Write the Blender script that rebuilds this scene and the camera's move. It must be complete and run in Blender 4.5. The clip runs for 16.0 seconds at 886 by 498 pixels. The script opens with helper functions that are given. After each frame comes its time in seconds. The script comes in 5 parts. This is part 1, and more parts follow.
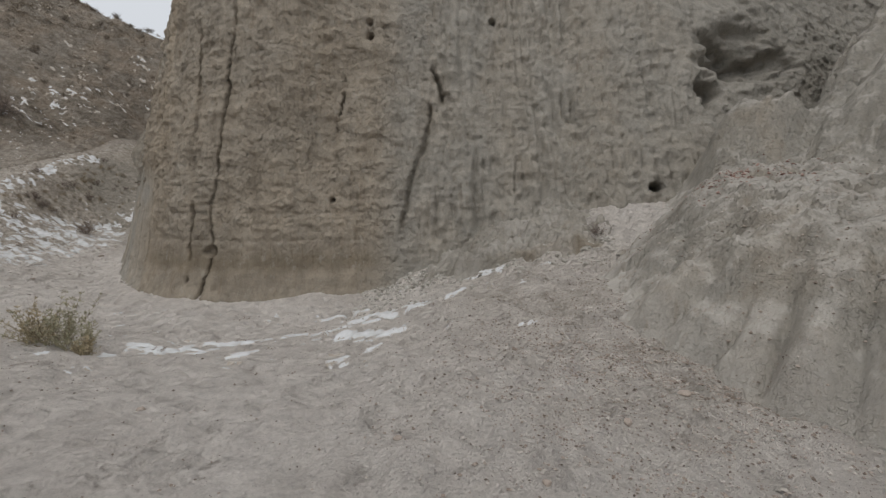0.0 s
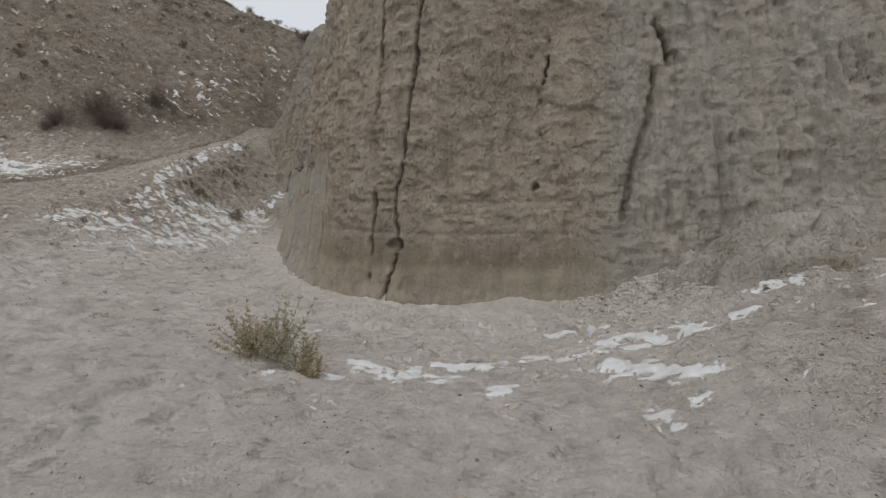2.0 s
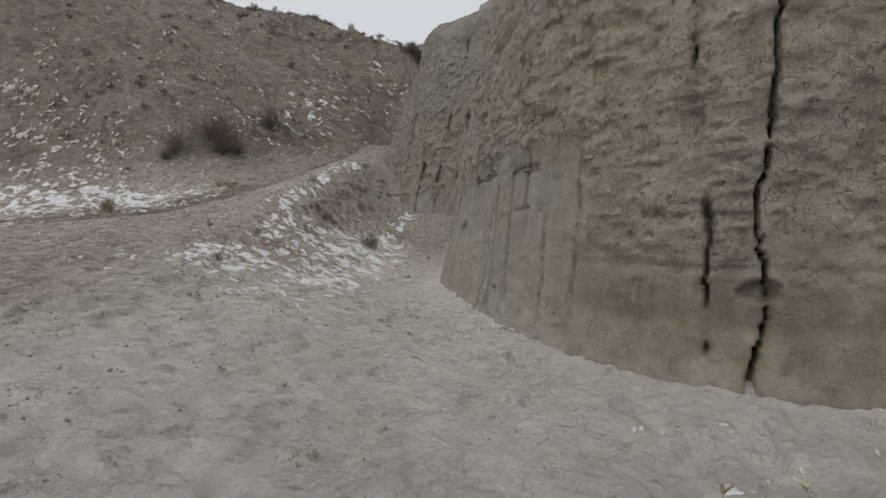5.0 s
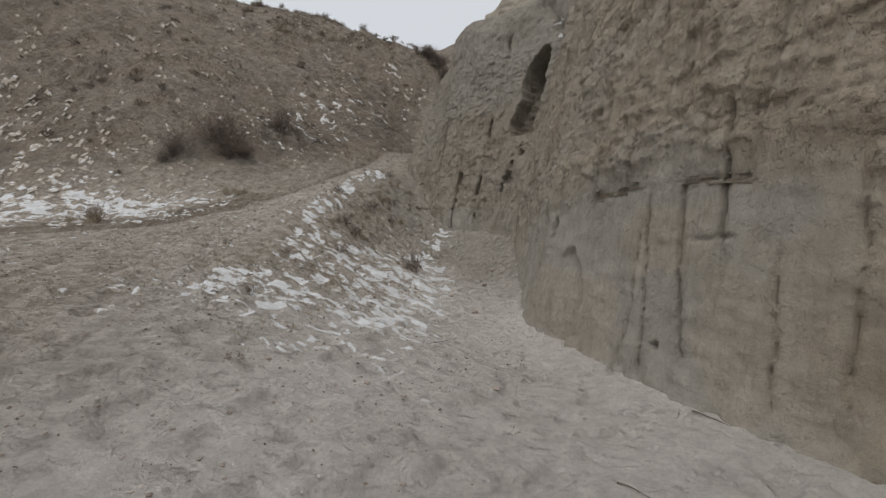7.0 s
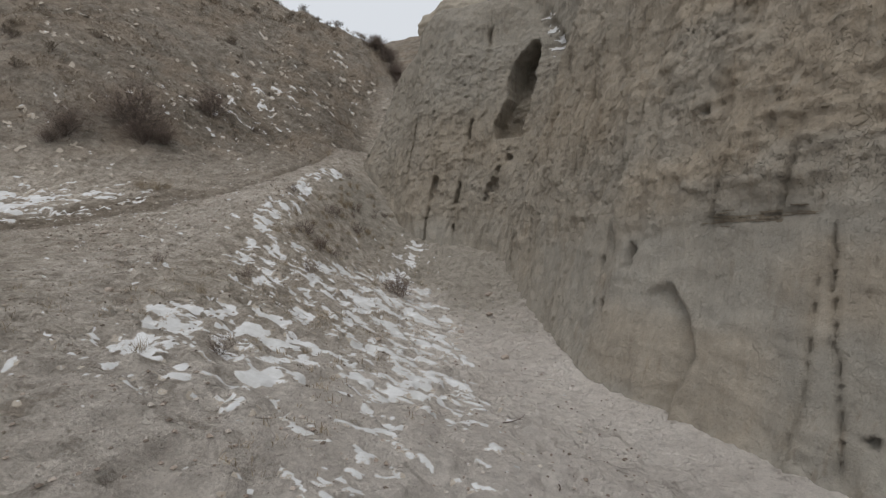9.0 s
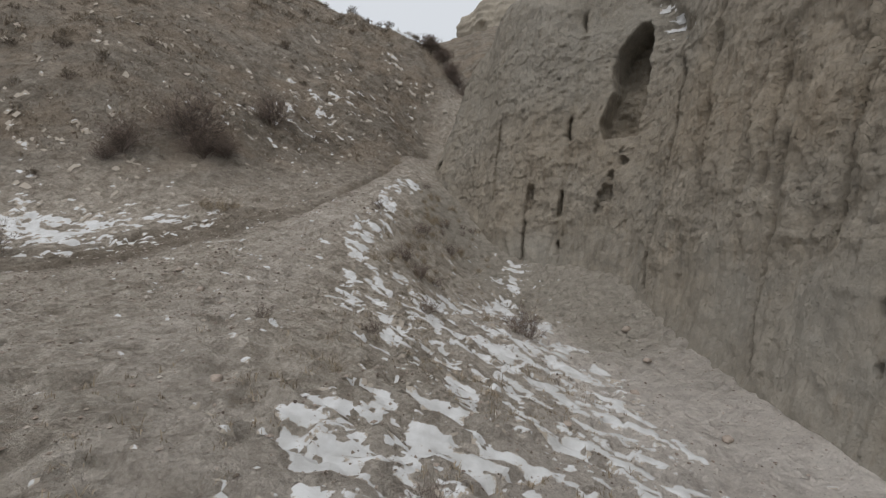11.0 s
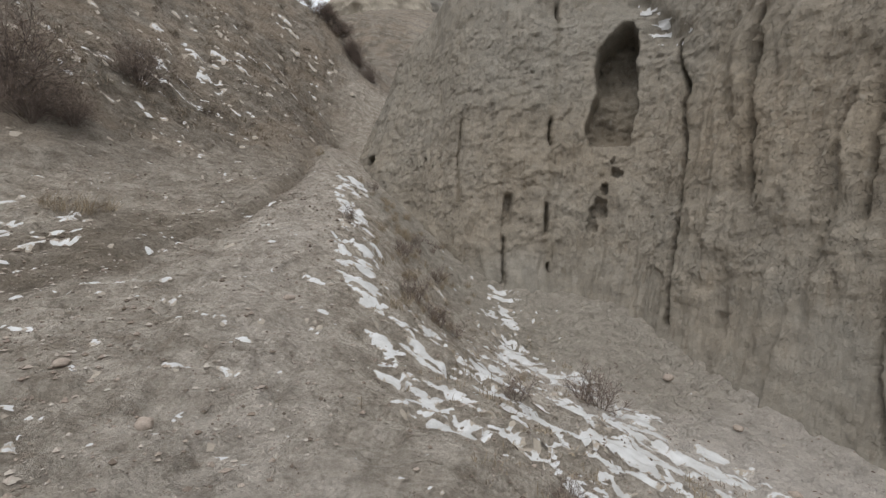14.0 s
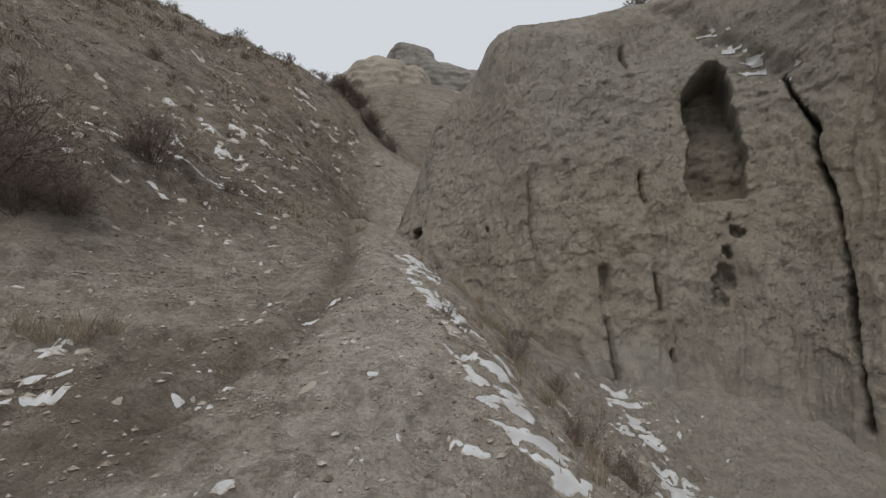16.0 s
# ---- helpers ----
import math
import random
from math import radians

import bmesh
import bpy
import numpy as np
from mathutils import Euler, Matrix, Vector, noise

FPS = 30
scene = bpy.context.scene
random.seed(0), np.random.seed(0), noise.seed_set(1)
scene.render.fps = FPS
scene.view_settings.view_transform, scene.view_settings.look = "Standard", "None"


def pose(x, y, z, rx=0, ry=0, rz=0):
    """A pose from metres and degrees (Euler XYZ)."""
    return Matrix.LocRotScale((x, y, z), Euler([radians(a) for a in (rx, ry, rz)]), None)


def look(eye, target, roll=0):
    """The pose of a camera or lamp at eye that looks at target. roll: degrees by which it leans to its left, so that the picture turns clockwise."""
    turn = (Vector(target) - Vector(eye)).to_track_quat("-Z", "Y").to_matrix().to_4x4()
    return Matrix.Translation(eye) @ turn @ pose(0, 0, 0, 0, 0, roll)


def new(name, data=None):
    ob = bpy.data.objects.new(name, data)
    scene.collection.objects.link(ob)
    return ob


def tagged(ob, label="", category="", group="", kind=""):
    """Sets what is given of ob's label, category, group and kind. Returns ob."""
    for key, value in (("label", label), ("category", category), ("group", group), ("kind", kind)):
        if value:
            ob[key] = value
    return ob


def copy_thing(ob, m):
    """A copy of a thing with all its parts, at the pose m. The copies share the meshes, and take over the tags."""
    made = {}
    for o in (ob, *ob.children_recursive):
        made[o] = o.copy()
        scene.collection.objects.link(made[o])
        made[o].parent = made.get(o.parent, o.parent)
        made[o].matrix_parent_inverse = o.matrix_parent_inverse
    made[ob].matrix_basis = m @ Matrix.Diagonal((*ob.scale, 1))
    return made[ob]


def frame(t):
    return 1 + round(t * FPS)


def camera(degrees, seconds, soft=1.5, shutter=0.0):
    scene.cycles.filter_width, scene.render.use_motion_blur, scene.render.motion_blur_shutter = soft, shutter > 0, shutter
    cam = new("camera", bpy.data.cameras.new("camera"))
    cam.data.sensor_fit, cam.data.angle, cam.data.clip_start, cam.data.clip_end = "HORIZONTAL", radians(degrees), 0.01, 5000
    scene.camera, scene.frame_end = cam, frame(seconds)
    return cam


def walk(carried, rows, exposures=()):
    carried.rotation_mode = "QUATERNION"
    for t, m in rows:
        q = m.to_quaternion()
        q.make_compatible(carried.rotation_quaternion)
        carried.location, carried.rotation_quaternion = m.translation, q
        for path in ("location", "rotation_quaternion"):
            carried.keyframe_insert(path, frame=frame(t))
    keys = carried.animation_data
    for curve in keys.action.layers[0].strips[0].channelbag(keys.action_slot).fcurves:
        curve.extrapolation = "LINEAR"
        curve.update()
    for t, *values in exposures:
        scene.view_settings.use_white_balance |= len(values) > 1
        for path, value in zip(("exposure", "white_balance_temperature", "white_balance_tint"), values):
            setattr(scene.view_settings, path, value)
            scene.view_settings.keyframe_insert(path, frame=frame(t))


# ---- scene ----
cam = camera(86.3, 16.0, soft=1.3)
METRES, EYE, TILT, LEAN, TURN = 20.0, 1.6, -5.0, 0.0, 0.0
ROWS = [
    (0.0, 0.0, 0.0, 0.0, 0.0, 0.0, -0.0),
    (0.5, -0.0268, 0.0177, 0.0039, 2.19, -2.4, -0.25),
    (1.0, -0.0523, 0.0326, 0.0048, 5.27, -2.85, -0.77),
    (1.5, -0.0793, 0.0469, 0.0063, 11.26, -2.08, -0.51),
    (2.0, -0.1012, 0.0636, 0.0065, 10.66, -1.71, -1.02),
    (2.5, -0.124, 0.0903, 0.0094, 7.98, -0.5, -0.85),
    (3.0, -0.1481, 0.1079, 0.0101, 9.92, 0.33, 0.15),
    (3.5, -0.1752, 0.1288, 0.0085, 16.31, -0.46, 0.56),
    (4.0, -0.2043, 0.145, 0.0095, 20.92, -0.67, 1.37),
    (6.5, -0.3511, 0.233, 0.0317, 17.11, 1.85, 0.28),
    (7.0, -0.3759, 0.249, 0.0332, 17.94, 1.83, -0.03),
    (7.5, -0.4022, 0.2705, 0.0372, 16.96, 1.45, -0.0),
    (8.0, -0.4303, 0.2881, 0.042, 13.14, 1.17, -0.67),
    (8.5, -0.4548, 0.311, 0.0462, 8.44, 1.44, -1.75),
    (9.0, -0.4788, 0.3277, 0.0505, 7.78, 2.49, -1.13),
    (9.5, -0.5028, 0.3458, 0.0545, 10.3, 3.3, -0.53),
    (10.0, -0.5252, 0.365, 0.0622, 11.95, 3.18, 0.1),
    (12.5, -0.6449, 0.4453, 0.0868, 5.8, 2.85, -0.68),
    (13.0, -0.6666, 0.4629, 0.0954, 1.64, 2.96, -0.57),
    (13.5, -0.6863, 0.4866, 0.1006, -3.98, 3.05, -0.66),
    (14.0, -0.7038, 0.5087, 0.1039, -7.24, 2.32, -0.3),
    (14.5, -0.7122, 0.5341, 0.1064, -11.65, 1.81, -0.49),
    (15.0, -0.7278, 0.5609, 0.1159, -11.47, 4.84, 0.87),
    (15.5, -0.7455, 0.5816, 0.1225, -7.84, 8.1, 2.32),
    (16.0, -0.7602, 0.6061, 0.13, -7.08, 10.28, 3.17),
]
walk(cam, [(t, pose(0, 0, EYE, TILT, LEAN, TURN) @ pose(METRES * x, METRES * y, METRES * z, 90 + pitch, roll, yaw)) for t, x, y, z, yaw, pitch, roll in ROWS], [(0.0, 0.08), (2.5, 0.1), (4.0, 0.02), (6.5, 0.05), (7.5, 0.1), (8.5, 0.26), (9.5, 0.05), (12.5, 0.22), (13.5, 0.3), (14.5, 0.58), (15.0, 0.46), (15.5, 0.17), (16.0, 0.05)])

# ---- world and light: a flat overcast winter sky ----
world = bpy.data.worlds.new("overcast_sky")
scene.world = world
world.use_nodes = True
wn, wl = world.node_tree.nodes, world.node_tree.links
SUN_ELEVATION, SUN_TURN = radians(68), radians(200)
sky = wn.new("ShaderNodeTexSky")
sky.sky_type = 'NISHITA'
sky.sun_disc = False
sky.sun_elevation, sky.sun_rotation = SUN_ELEVATION, SUN_TURN
sky.air_density, sky.dust_density, sky.ozone_density = 1.0, 6.0, 1.0
grey_sky = wn.new("ShaderNodeHueSaturation")
grey_sky.inputs["Saturation"].default_value = 0.16
cloud = wn.new("ShaderNodeMix")
cloud.data_type = 'RGBA'
cloud.inputs["Factor"].default_value = 0.85
cloud.inputs["B"].default_value = (6.5, 6.8, 7.22, 1)
wl.new(sky.outputs["Color"], grey_sky.inputs["Color"])
wl.new(grey_sky.outputs["Color"], cloud.inputs["A"])
wl.new(cloud.outputs["Result"], wn["Background"].inputs["Color"])
wn["Background"].inputs["Strength"].default_value = 0.105

sun_data = bpy.data.lights.new("sun", 'SUN')
sun_data.energy, sun_data.angle, sun_data.color = 0.9, radians(60), (1.0, 0.96, 0.9)
sun = new("sun", sun_data)
sun.matrix_world = look((0, 0, 0), (-math.sin(SUN_TURN) * math.cos(SUN_ELEVATION), -math.cos(SUN_TURN) * math.cos(SUN_ELEVATION), -math.sin(SUN_ELEVATION)))


# ---- noise on arrays ----
def lattice(ix, iy, iz, seed):
    h = (ix.astype(np.int64) * 374761393 + iy.astype(np.int64) * 668265263 + iz.astype(np.int64) * 2147483647 + seed * 974634777) & 0xFFFFFFFF
    h = ((h ^ (h >> 13)) * 1274126177) & 0xFFFFFFFF
    h = ((h ^ (h >> 16)) * 2246822519) & 0xFFFFFFFF
    h = h ^ (h >> 15)
    return (h & 0xFFFFFF) / float(0xFFFFFF) * 2 - 1


def vnoise(x, y, z=0.0, seed=0):
    """Smooth noise, -1 to 1, on arrays."""
    x, y, z = np.broadcast_arrays(np.asarray(x, float), np.asarray(y, float), np.asarray(z, float))
    fx, fy, fz = np.floor(x), np.floor(y), np.floor(z)
    tx, ty, tz = x - fx, y - fy, z - fz
    ux, uy, uz = (t * t * t * (t * (t * 6 - 15) + 10) for t in (tx, ty, tz))
    ix, iy, iz = fx.astype(np.int64), fy.astype(np.int64), fz.astype(np.int64)
    flat = not np.any(tz)
    total = 0.0
    for c in ((0,) if flat else (0, 1)):
        wz = 1.0 if flat else (uz if c else 1 - uz)
        for b in (0, 1):
            wy = uy if b else 1 - uy
            for a in (0, 1):
                wx = ux if a else 1 - ux
                total = total + lattice(ix + a, iy + b, iz + c, seed) * wx * wy * wz
    return total


def fbm(x, y, z=0.0, octaves=4, seed=0, gain=0.5):
    total, amp, norm, f = 0.0, 1.0, 0.0, 1.0
    for o in range(octaves):
        total = total + amp * vnoise(x * f + 17.3 * o, y * f + 9.1 * o, z * f, seed + o)
        norm += amp
        amp *= gain
        f *= 2.03
    return total / norm


def ridged(x, y, z=0.0, octaves=3, seed=0):
    total, amp, norm, f = 0.0, 1.0, 0.0, 1.0
    for o in range(octaves):
        total = total + amp * (1 - 2 * np.abs(vnoise(x * f + 5.7 * o, y * f, z * f, seed + o)))
        norm += amp
        amp *= 0.5
        f *= 2.1
    return total / norm


def sstep(a, b, x):
    t = np.clip((x - a) / (b - a), 0, 1)
    return t * t * (3 - 2 * t)


def scales(u, v, wide, high, seed):
    """Ragged cells over a face: how far up its cell a place lies (-1 to 1), and a chance value for each cell."""
    a, b = u / wide, v / high
    a, b = a + 0.35 * vnoise(a * 1.7, b * 1.7, 0, seed), b + 0.35 * vnoise(a * 1.7, b * 1.7, 0, seed + 1)
    ia, ib = np.floor(a), np.floor(b)
    best, tilt, chance = np.full(a.shape, 9.0), np.zeros(a.shape), np.zeros(a.shape)
    zero = np.zeros(a.shape, np.int64)
    for da in (-1, 0, 1):
        for db in (-1, 0, 1):
            ca_, cb = (ia + da).astype(np.int64), (ib + db).astype(np.int64)
            pa = ca_ + 0.5 + 0.45 * lattice(ca_, cb, zero, seed + 2)
            pb = cb + 0.5 + 0.45 * lattice(ca_, cb, zero, seed + 3)
            r = (a - pa) ** 2 + (b - pb) ** 2
            near = r < best
            best = np.where(near, r, best)
            tilt = np.where(near, b - pb, tilt)
            chance = np.where(near, lattice(ca_, cb, zero, seed + 4), chance)
    return tilt, chance


def bell(x, centre, width):
    return np.exp(-((x - centre) / width) ** 2)


# ---- meshes from arrays ----
def grid_mesh(name, X, Y, Z, keep=None, flip=False, attributes=None):
    """A mesh over a grid of points (rows, columns); keep: which cells to fill."""
    rows, cols = X.shape
    idx = np.arange(rows * cols).reshape(rows, cols)
    quads = np.stack([idx[:-1, :-1], idx[:-1, 1:], idx[1:, 1:], idx[1:, :-1]], -1).reshape(-1, 4)
    if flip:
        quads = quads[:, ::-1]
    pts = np.stack([X, Y, Z], -1).reshape(-1, 3)
    atts = {k: v.reshape(-1) for k, v in (attributes or {}).items()}
    if keep is not None:
        quads = quads[keep.reshape(-1)]
        used, inverse = np.unique(quads, return_inverse=True)
        quads = inverse.reshape(-1, 4)
        pts = pts[used]
        atts = {k: v[used] for k, v in atts.items()}
    return poly_mesh(name, pts, quads, atts)


def poly_mesh(name, pts, faces, atts=None, smooth=True):
    """A mesh from an array of points and an equal-sided array of faces."""
    faces = np.asarray(faces)
    n, k = faces.shape
    me = bpy.data.meshes.new(name)
    me.vertices.add(len(pts))
    me.vertices.foreach_set("co", np.asarray(pts, np.float32).ravel())
    me.loops.add(n * k)
    me.loops.foreach_set("vertex_index", faces.astype(np.int32).ravel())
    me.polygons.add(n)
    me.polygons.foreach_set("loop_start", np.arange(0, n * k, k, dtype=np.int32))
    me.polygons.foreach_set("use_smooth", np.full(n, smooth))
    for key, values in (atts or {}).items():
        a = me.attributes.new(key, 'FLOAT', 'POINT')
        a.data.foreach_set("value", np.asarray(values, np.float32))
    me.update(calc_edges=True)
    me.validate()
    return me


# ---- materials ----
def material(name):
    m = bpy.data.materials.new(name)
    m.use_nodes = True
    return m, m.node_tree.nodes, m.node_tree.links, m.node_tree.nodes["Principled BSDF"]


def noise_node(n, l, scale, detail=4.0, rough=0.55, stretch=(1, 1, 1), distortion=0.0):
    tc = n.new("ShaderNodeTexCoord")
    mp = n.new("ShaderNodeMapping")
    mp.inputs["Scale"].default_value = stretch
    l.new(tc.outputs["Object"], mp.inputs["Vector"])
    t = n.new("ShaderNodeTexNoise")
    t.inputs["Scale"].default_value, t.inputs["Detail"].default_value = scale, detail
    t.inputs["Roughness"].default_value, t.inputs["Distortion"].default_value = rough, distortion
    l.new(mp.outputs["Vector"], t.inputs["Vector"])
    return t.outputs["Fac"]


def ramp(n, l, fac, stops):
    r = n.new("ShaderNodeValToRGB")
    while len(r.color_ramp.elements) < len(stops):
        r.color_ramp.elements.new(0.5)
    for e, (p, c) in zip(r.color_ramp.elements, stops):
        e.position = p
        e.color = (*c, 1) if isinstance(c, tuple) else (c, c, c, 1)
    l.new(fac, r.inputs["Fac"])
    return r.outputs["Color"]


def mix(n, l, fac, a, b, blend='MIX'):
    m = n.new("ShaderNodeMix")
    m.data_type, m.blend_type = 'RGBA', blend
    for key, v in (("Factor", fac), ("A", a), ("B", b)):
        s = m.inputs[key]
        if isinstance(v, (int, float)):
            s.default_value = v
        elif isinstance(v, tuple):
            s.default_value = (*v, 1)
        else:
            l.new(v, s)
    return m.outputs["Result"]


def attribute(n, key):
    a = n.new("ShaderNodeAttribute")
    a.attribute_name = key
    return a.outputs["Fac"]


def bump(n, l, heights, bsdf):
    """Bumps laid over one another: (height socket, metres)."""
    last = None
    for h, d in heights:
        b = n.new("ShaderNodeBump")
        b.inputs["Strength"].default_value, b.inputs["Distance"].default_value = 1.0, d
        l.new(h, b.inputs["Height"])
        if last:
            l.new(last, b.inputs["Normal"])
        last = b.outputs["Normal"]
    l.new(last, bsdf.inputs["Normal"])


def steps(n, l, fac, cuts, soft=0.02):
    """A terraced height from a noise: flat plates with sharp edges."""
    stops = [(0.0, 0.0)]
    for k, c in enumerate(cuts):
        stops += [(c - soft, k / len(cuts)), (c + soft, (k + 1) / len(cuts))]
    return ramp(n, l, fac, stops)


def chips(n, l, scale, smooth, warp, stretch=(1, 1, 1)):
    """Flakes broken off to different depths: a height for each ragged cell, with narrow sloping edges."""
    tc = n.new("ShaderNodeTexCoord")
    mp = n.new("ShaderNodeMapping")
    mp.inputs["Scale"].default_value = stretch
    l.new(tc.outputs["Object"], mp.inputs["Vector"])
    nz = n.new("ShaderNodeTexNoise")
    nz.inputs["Scale"].default_value, nz.inputs["Detail"].default_value = scale * 1.3, 4
    l.new(mp.outputs["Vector"], nz.inputs["Vector"])
    shift = n.new("ShaderNodeVectorMath")
    shift.operation = 'MULTIPLY_ADD'
    shift.inputs[1].default_value = (warp / scale,) * 3
    l.new(nz.outputs["Color"], shift.inputs[0])
    l.new(mp.outputs["Vector"], shift.inputs[2])
    v = n.new("ShaderNodeTexVoronoi")
    v.feature = 'SMOOTH_F1'
    v.inputs["Scale"].default_value = scale
    v.inputs["Smoothness"].default_value = smooth
    l.new(shift.outputs[0], v.inputs["Vector"])
    return v.outputs["Color"]


def clay_material():
    m, n, l, b = material("badland_clay")
    tone, stain_shade, rough = attribute(n, "tone"), attribute(n, "stain_shade"), attribute(n, "rough")
    big = noise_node(n, l, 0.7, 5, 0.6)
    streak = noise_node(n, l, 1.6, 6, 0.65, (2.4, 2.4, 0.3))
    blotch = noise_node(n, l, 4.5, 6, 0.7)
    fine = noise_node(n, l, 24, 6, 0.7)
    grit = noise_node(n, l, 130, 3, 0.6)
    grey = mix(n, l, ramp(n, l, big, [(0.3, 0.0), (0.7, 1.0)]), (0.268, 0.249, 0.216), (0.325, 0.304, 0.268))
    tan = mix(n, l, ramp(n, l, streak, [(0.35, 0.0), (0.68, 1.0)]), (0.298, 0.246, 0.186), (0.348, 0.295, 0.23))
    col = mix(n, l, mix(n, l, 0.12, tone, ramp(n, l, blotch, [(0.42, 0.0), (0.6, 1.0)])), grey, tan)
    # dark damp beds and stains, and the shade painted into the tall hollow
    col = mix(n, l, stain_shade, col, mix(n, l, 1.0, col, (0.6, 0.57, 0.52), 'MULTIPLY'))
    col = mix(n, l, 1.0, col, ramp(n, l, streak, [(0.3, 0.88), (0.6, 1.05)]), 'MULTIPLY')
    col = mix(n, l, 1.0, col, ramp(n, l, blotch, [(0.3, 0.88), (0.65, 1.07)]), 'MULTIPLY')
    col = mix(n, l, 1.0, col, mix(n, l, rough, ramp(n, l, fine, [(0.3, 0.93), (0.62, 1.03)]), ramp(n, l, fine, [(0.28, 0.84), (0.62, 1.06)])), 'MULTIPLY')
    col = mix(n, l, 1.0, col, ramp(n, l, grit, [(0.3, 0.93), (0.7, 1.04)]), 'MULTIPLY')
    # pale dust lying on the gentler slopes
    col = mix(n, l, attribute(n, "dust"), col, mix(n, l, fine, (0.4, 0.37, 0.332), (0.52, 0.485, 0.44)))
    # brown drip lines washed down the face, and pale flaked spots
    drip = noise_node(n, l, 11, 4, 0.6, (1, 1, 0.035), 0.1)
    drip = mix(n, l, ramp(n, l, noise_node(n, l, 1.1, 3, 0.6), [(0.42, 0.0), (0.62, 1.0)]), (0, 0, 0), ramp(n, l, drip, [(0.55, 0.0), (0.66, 0.45)]))
    col = mix(n, l, drip, col, mix(n, l, 1.0, col, (0.66, 0.58, 0.5), 'MULTIPLY'))
    spot = ramp(n, l, noise_node(n, l, 7, 5, 0.65, (1, 1, 0.7)), [(0.58, 0.0), (0.66, 0.35)])
    col = mix(n, l, spot, col, (0.36, 0.335, 0.29))
    l.new(col, b.inputs["Base Color"])
    b.inputs["Roughness"].default_value = 0.95
    b.inputs["Specular IOR Level"].default_value = 0.12
    some = ramp(n, l, noise_node(n, l, 1.7, 4, 0.65), [(0.42, 0.0), (0.56, 1.0)])
    flake = mix(n, l, some, (0.5, 0.5, 0.5), chips(n, l, 7.0, 0.12, 2.2, (1, 1, 1.2)))
    pit = chips(n, l, 19.0, 0.16, 2.0)
    down = noise_node(n, l, 13, 4, 0.6, (1, 1, 0.16))
    mult = []
    for sock in (flake, pit):
        mm = n.new("ShaderNodeMath")
        mm.operation = 'MULTIPLY'
        l.new(sock, mm.inputs[0])
        l.new(rough, mm.inputs[1])
        mult.append(mm.outputs[0])
    bump(n, l, [(mult[0], 0.075), (mult[1], 0.02), (down, 0.03), (fine, 0.018), (grit, 0.004)], b)
    return m


def ground_material():
    m, n, l, b = material("clay_ground")
    tone, trail = attribute(n, "tone"), attribute(n, "trail")
    big = noise_node(n, l, 0.9, 5, 0.6)
    mid = noise_node(n, l, 5.5, 8, 0.74)
    tread = noise_node(n, l, 6.5, 3, 0.5, (1, 1, 1), 0.6)
    fine = noise_node(n, l, 34, 7, 0.72)
    speck = noise_node(n, l, 75, 3, 0.6)
    grit = noise_node(n, l, 190, 3, 0.6)
    sand = mix(n, l, ramp(n, l, big, [(0.35, 0.0), (0.65, 1.0)]), (0.572, 0.52, 0.472), (0.652, 0.6, 0.55))
    soil = mix(n, l, ramp(n, l, mid, [(0.4, 0.0), (0.6, 1.0)]), (0.375, 0.327, 0.272), (0.485, 0.436, 0.378))
    col = mix(n, l, tone, sand, soil)
    tangle = noise_node(n, l, 3.1, 12, 0.8, (1, 1, 1), 0.3)
    lean = n.new("ShaderNodeMath")
    lean.operation = 'MULTIPLY_ADD'
    l.new(tone, lean.inputs[0])
    lean.inputs[1].default_value = 0.05
    l.new(tangle, lean.inputs[2])
    litter = ramp(n, l, lean.outputs[0], [(0.575, 0.0), (0.66, 0.5)])
    col = mix(n, l, litter, col, (0.255, 0.205, 0.155))
    col = mix(n, l, trail, col, mix(n, l, mid, (0.17, 0.142, 0.112), (0.28, 0.238, 0.19)))
    col = mix(n, l, attribute(n, "apron"), col, mix(n, l, mid, (0.29, 0.258, 0.215), (0.4, 0.365, 0.315)))
    patch = noise_node(n, l, 2.2, 7, 0.72)
    slope = mix(n, l, ramp(n, l, patch, [(0.4, 0.0), (0.62, 1.0)]), (0.15, 0.125, 0.1), (0.285, 0.252, 0.21))
    slope = mix(n, l, ramp(n, l, big, [(0.45, 0.0), (0.6, 0.5)]), slope, (0.31, 0.247, 0.187))
    col = mix(n, l, attribute(n, "hillside"), col, slope)
    col = mix(n, l, 1.0, col, ramp(n, l, mid, [(0.32, 0.82), (0.62, 1.06)]), 'MULTIPLY')
    col = mix(n, l, 1.0, col, mix(n, l, tone, ramp(n, l, fine, [(0.34, 0.88), (0.55, 1.03)]), ramp(n, l, fine, [(0.34, 0.75), (0.55, 1.05)])), 'MULTIPLY')
    dark = mix(n, l, ramp(n, l, speck, [(0.68, 0.0), (0.71, 0.7)]), col, (0.13, 0.105, 0.085))
    col = mix(n, l, 1.0, dark, ramp(n, l, grit, [(0.3, 0.91), (0.7, 1.05)]), 'MULTIPLY')
    l.new(col, b.inputs["Base Color"])
    b.inputs["Roughness"].default_value = 0.96
    b.inputs["Specular IOR Level"].default_value = 0.12
    bump(n, l, [(tread, 0.17), (mid, 0.075), (litter, 0.015), (fine, 0.022), (grit, 0.006)], b)
    return m


CLAY = clay_material()
GROUND = ground_material()


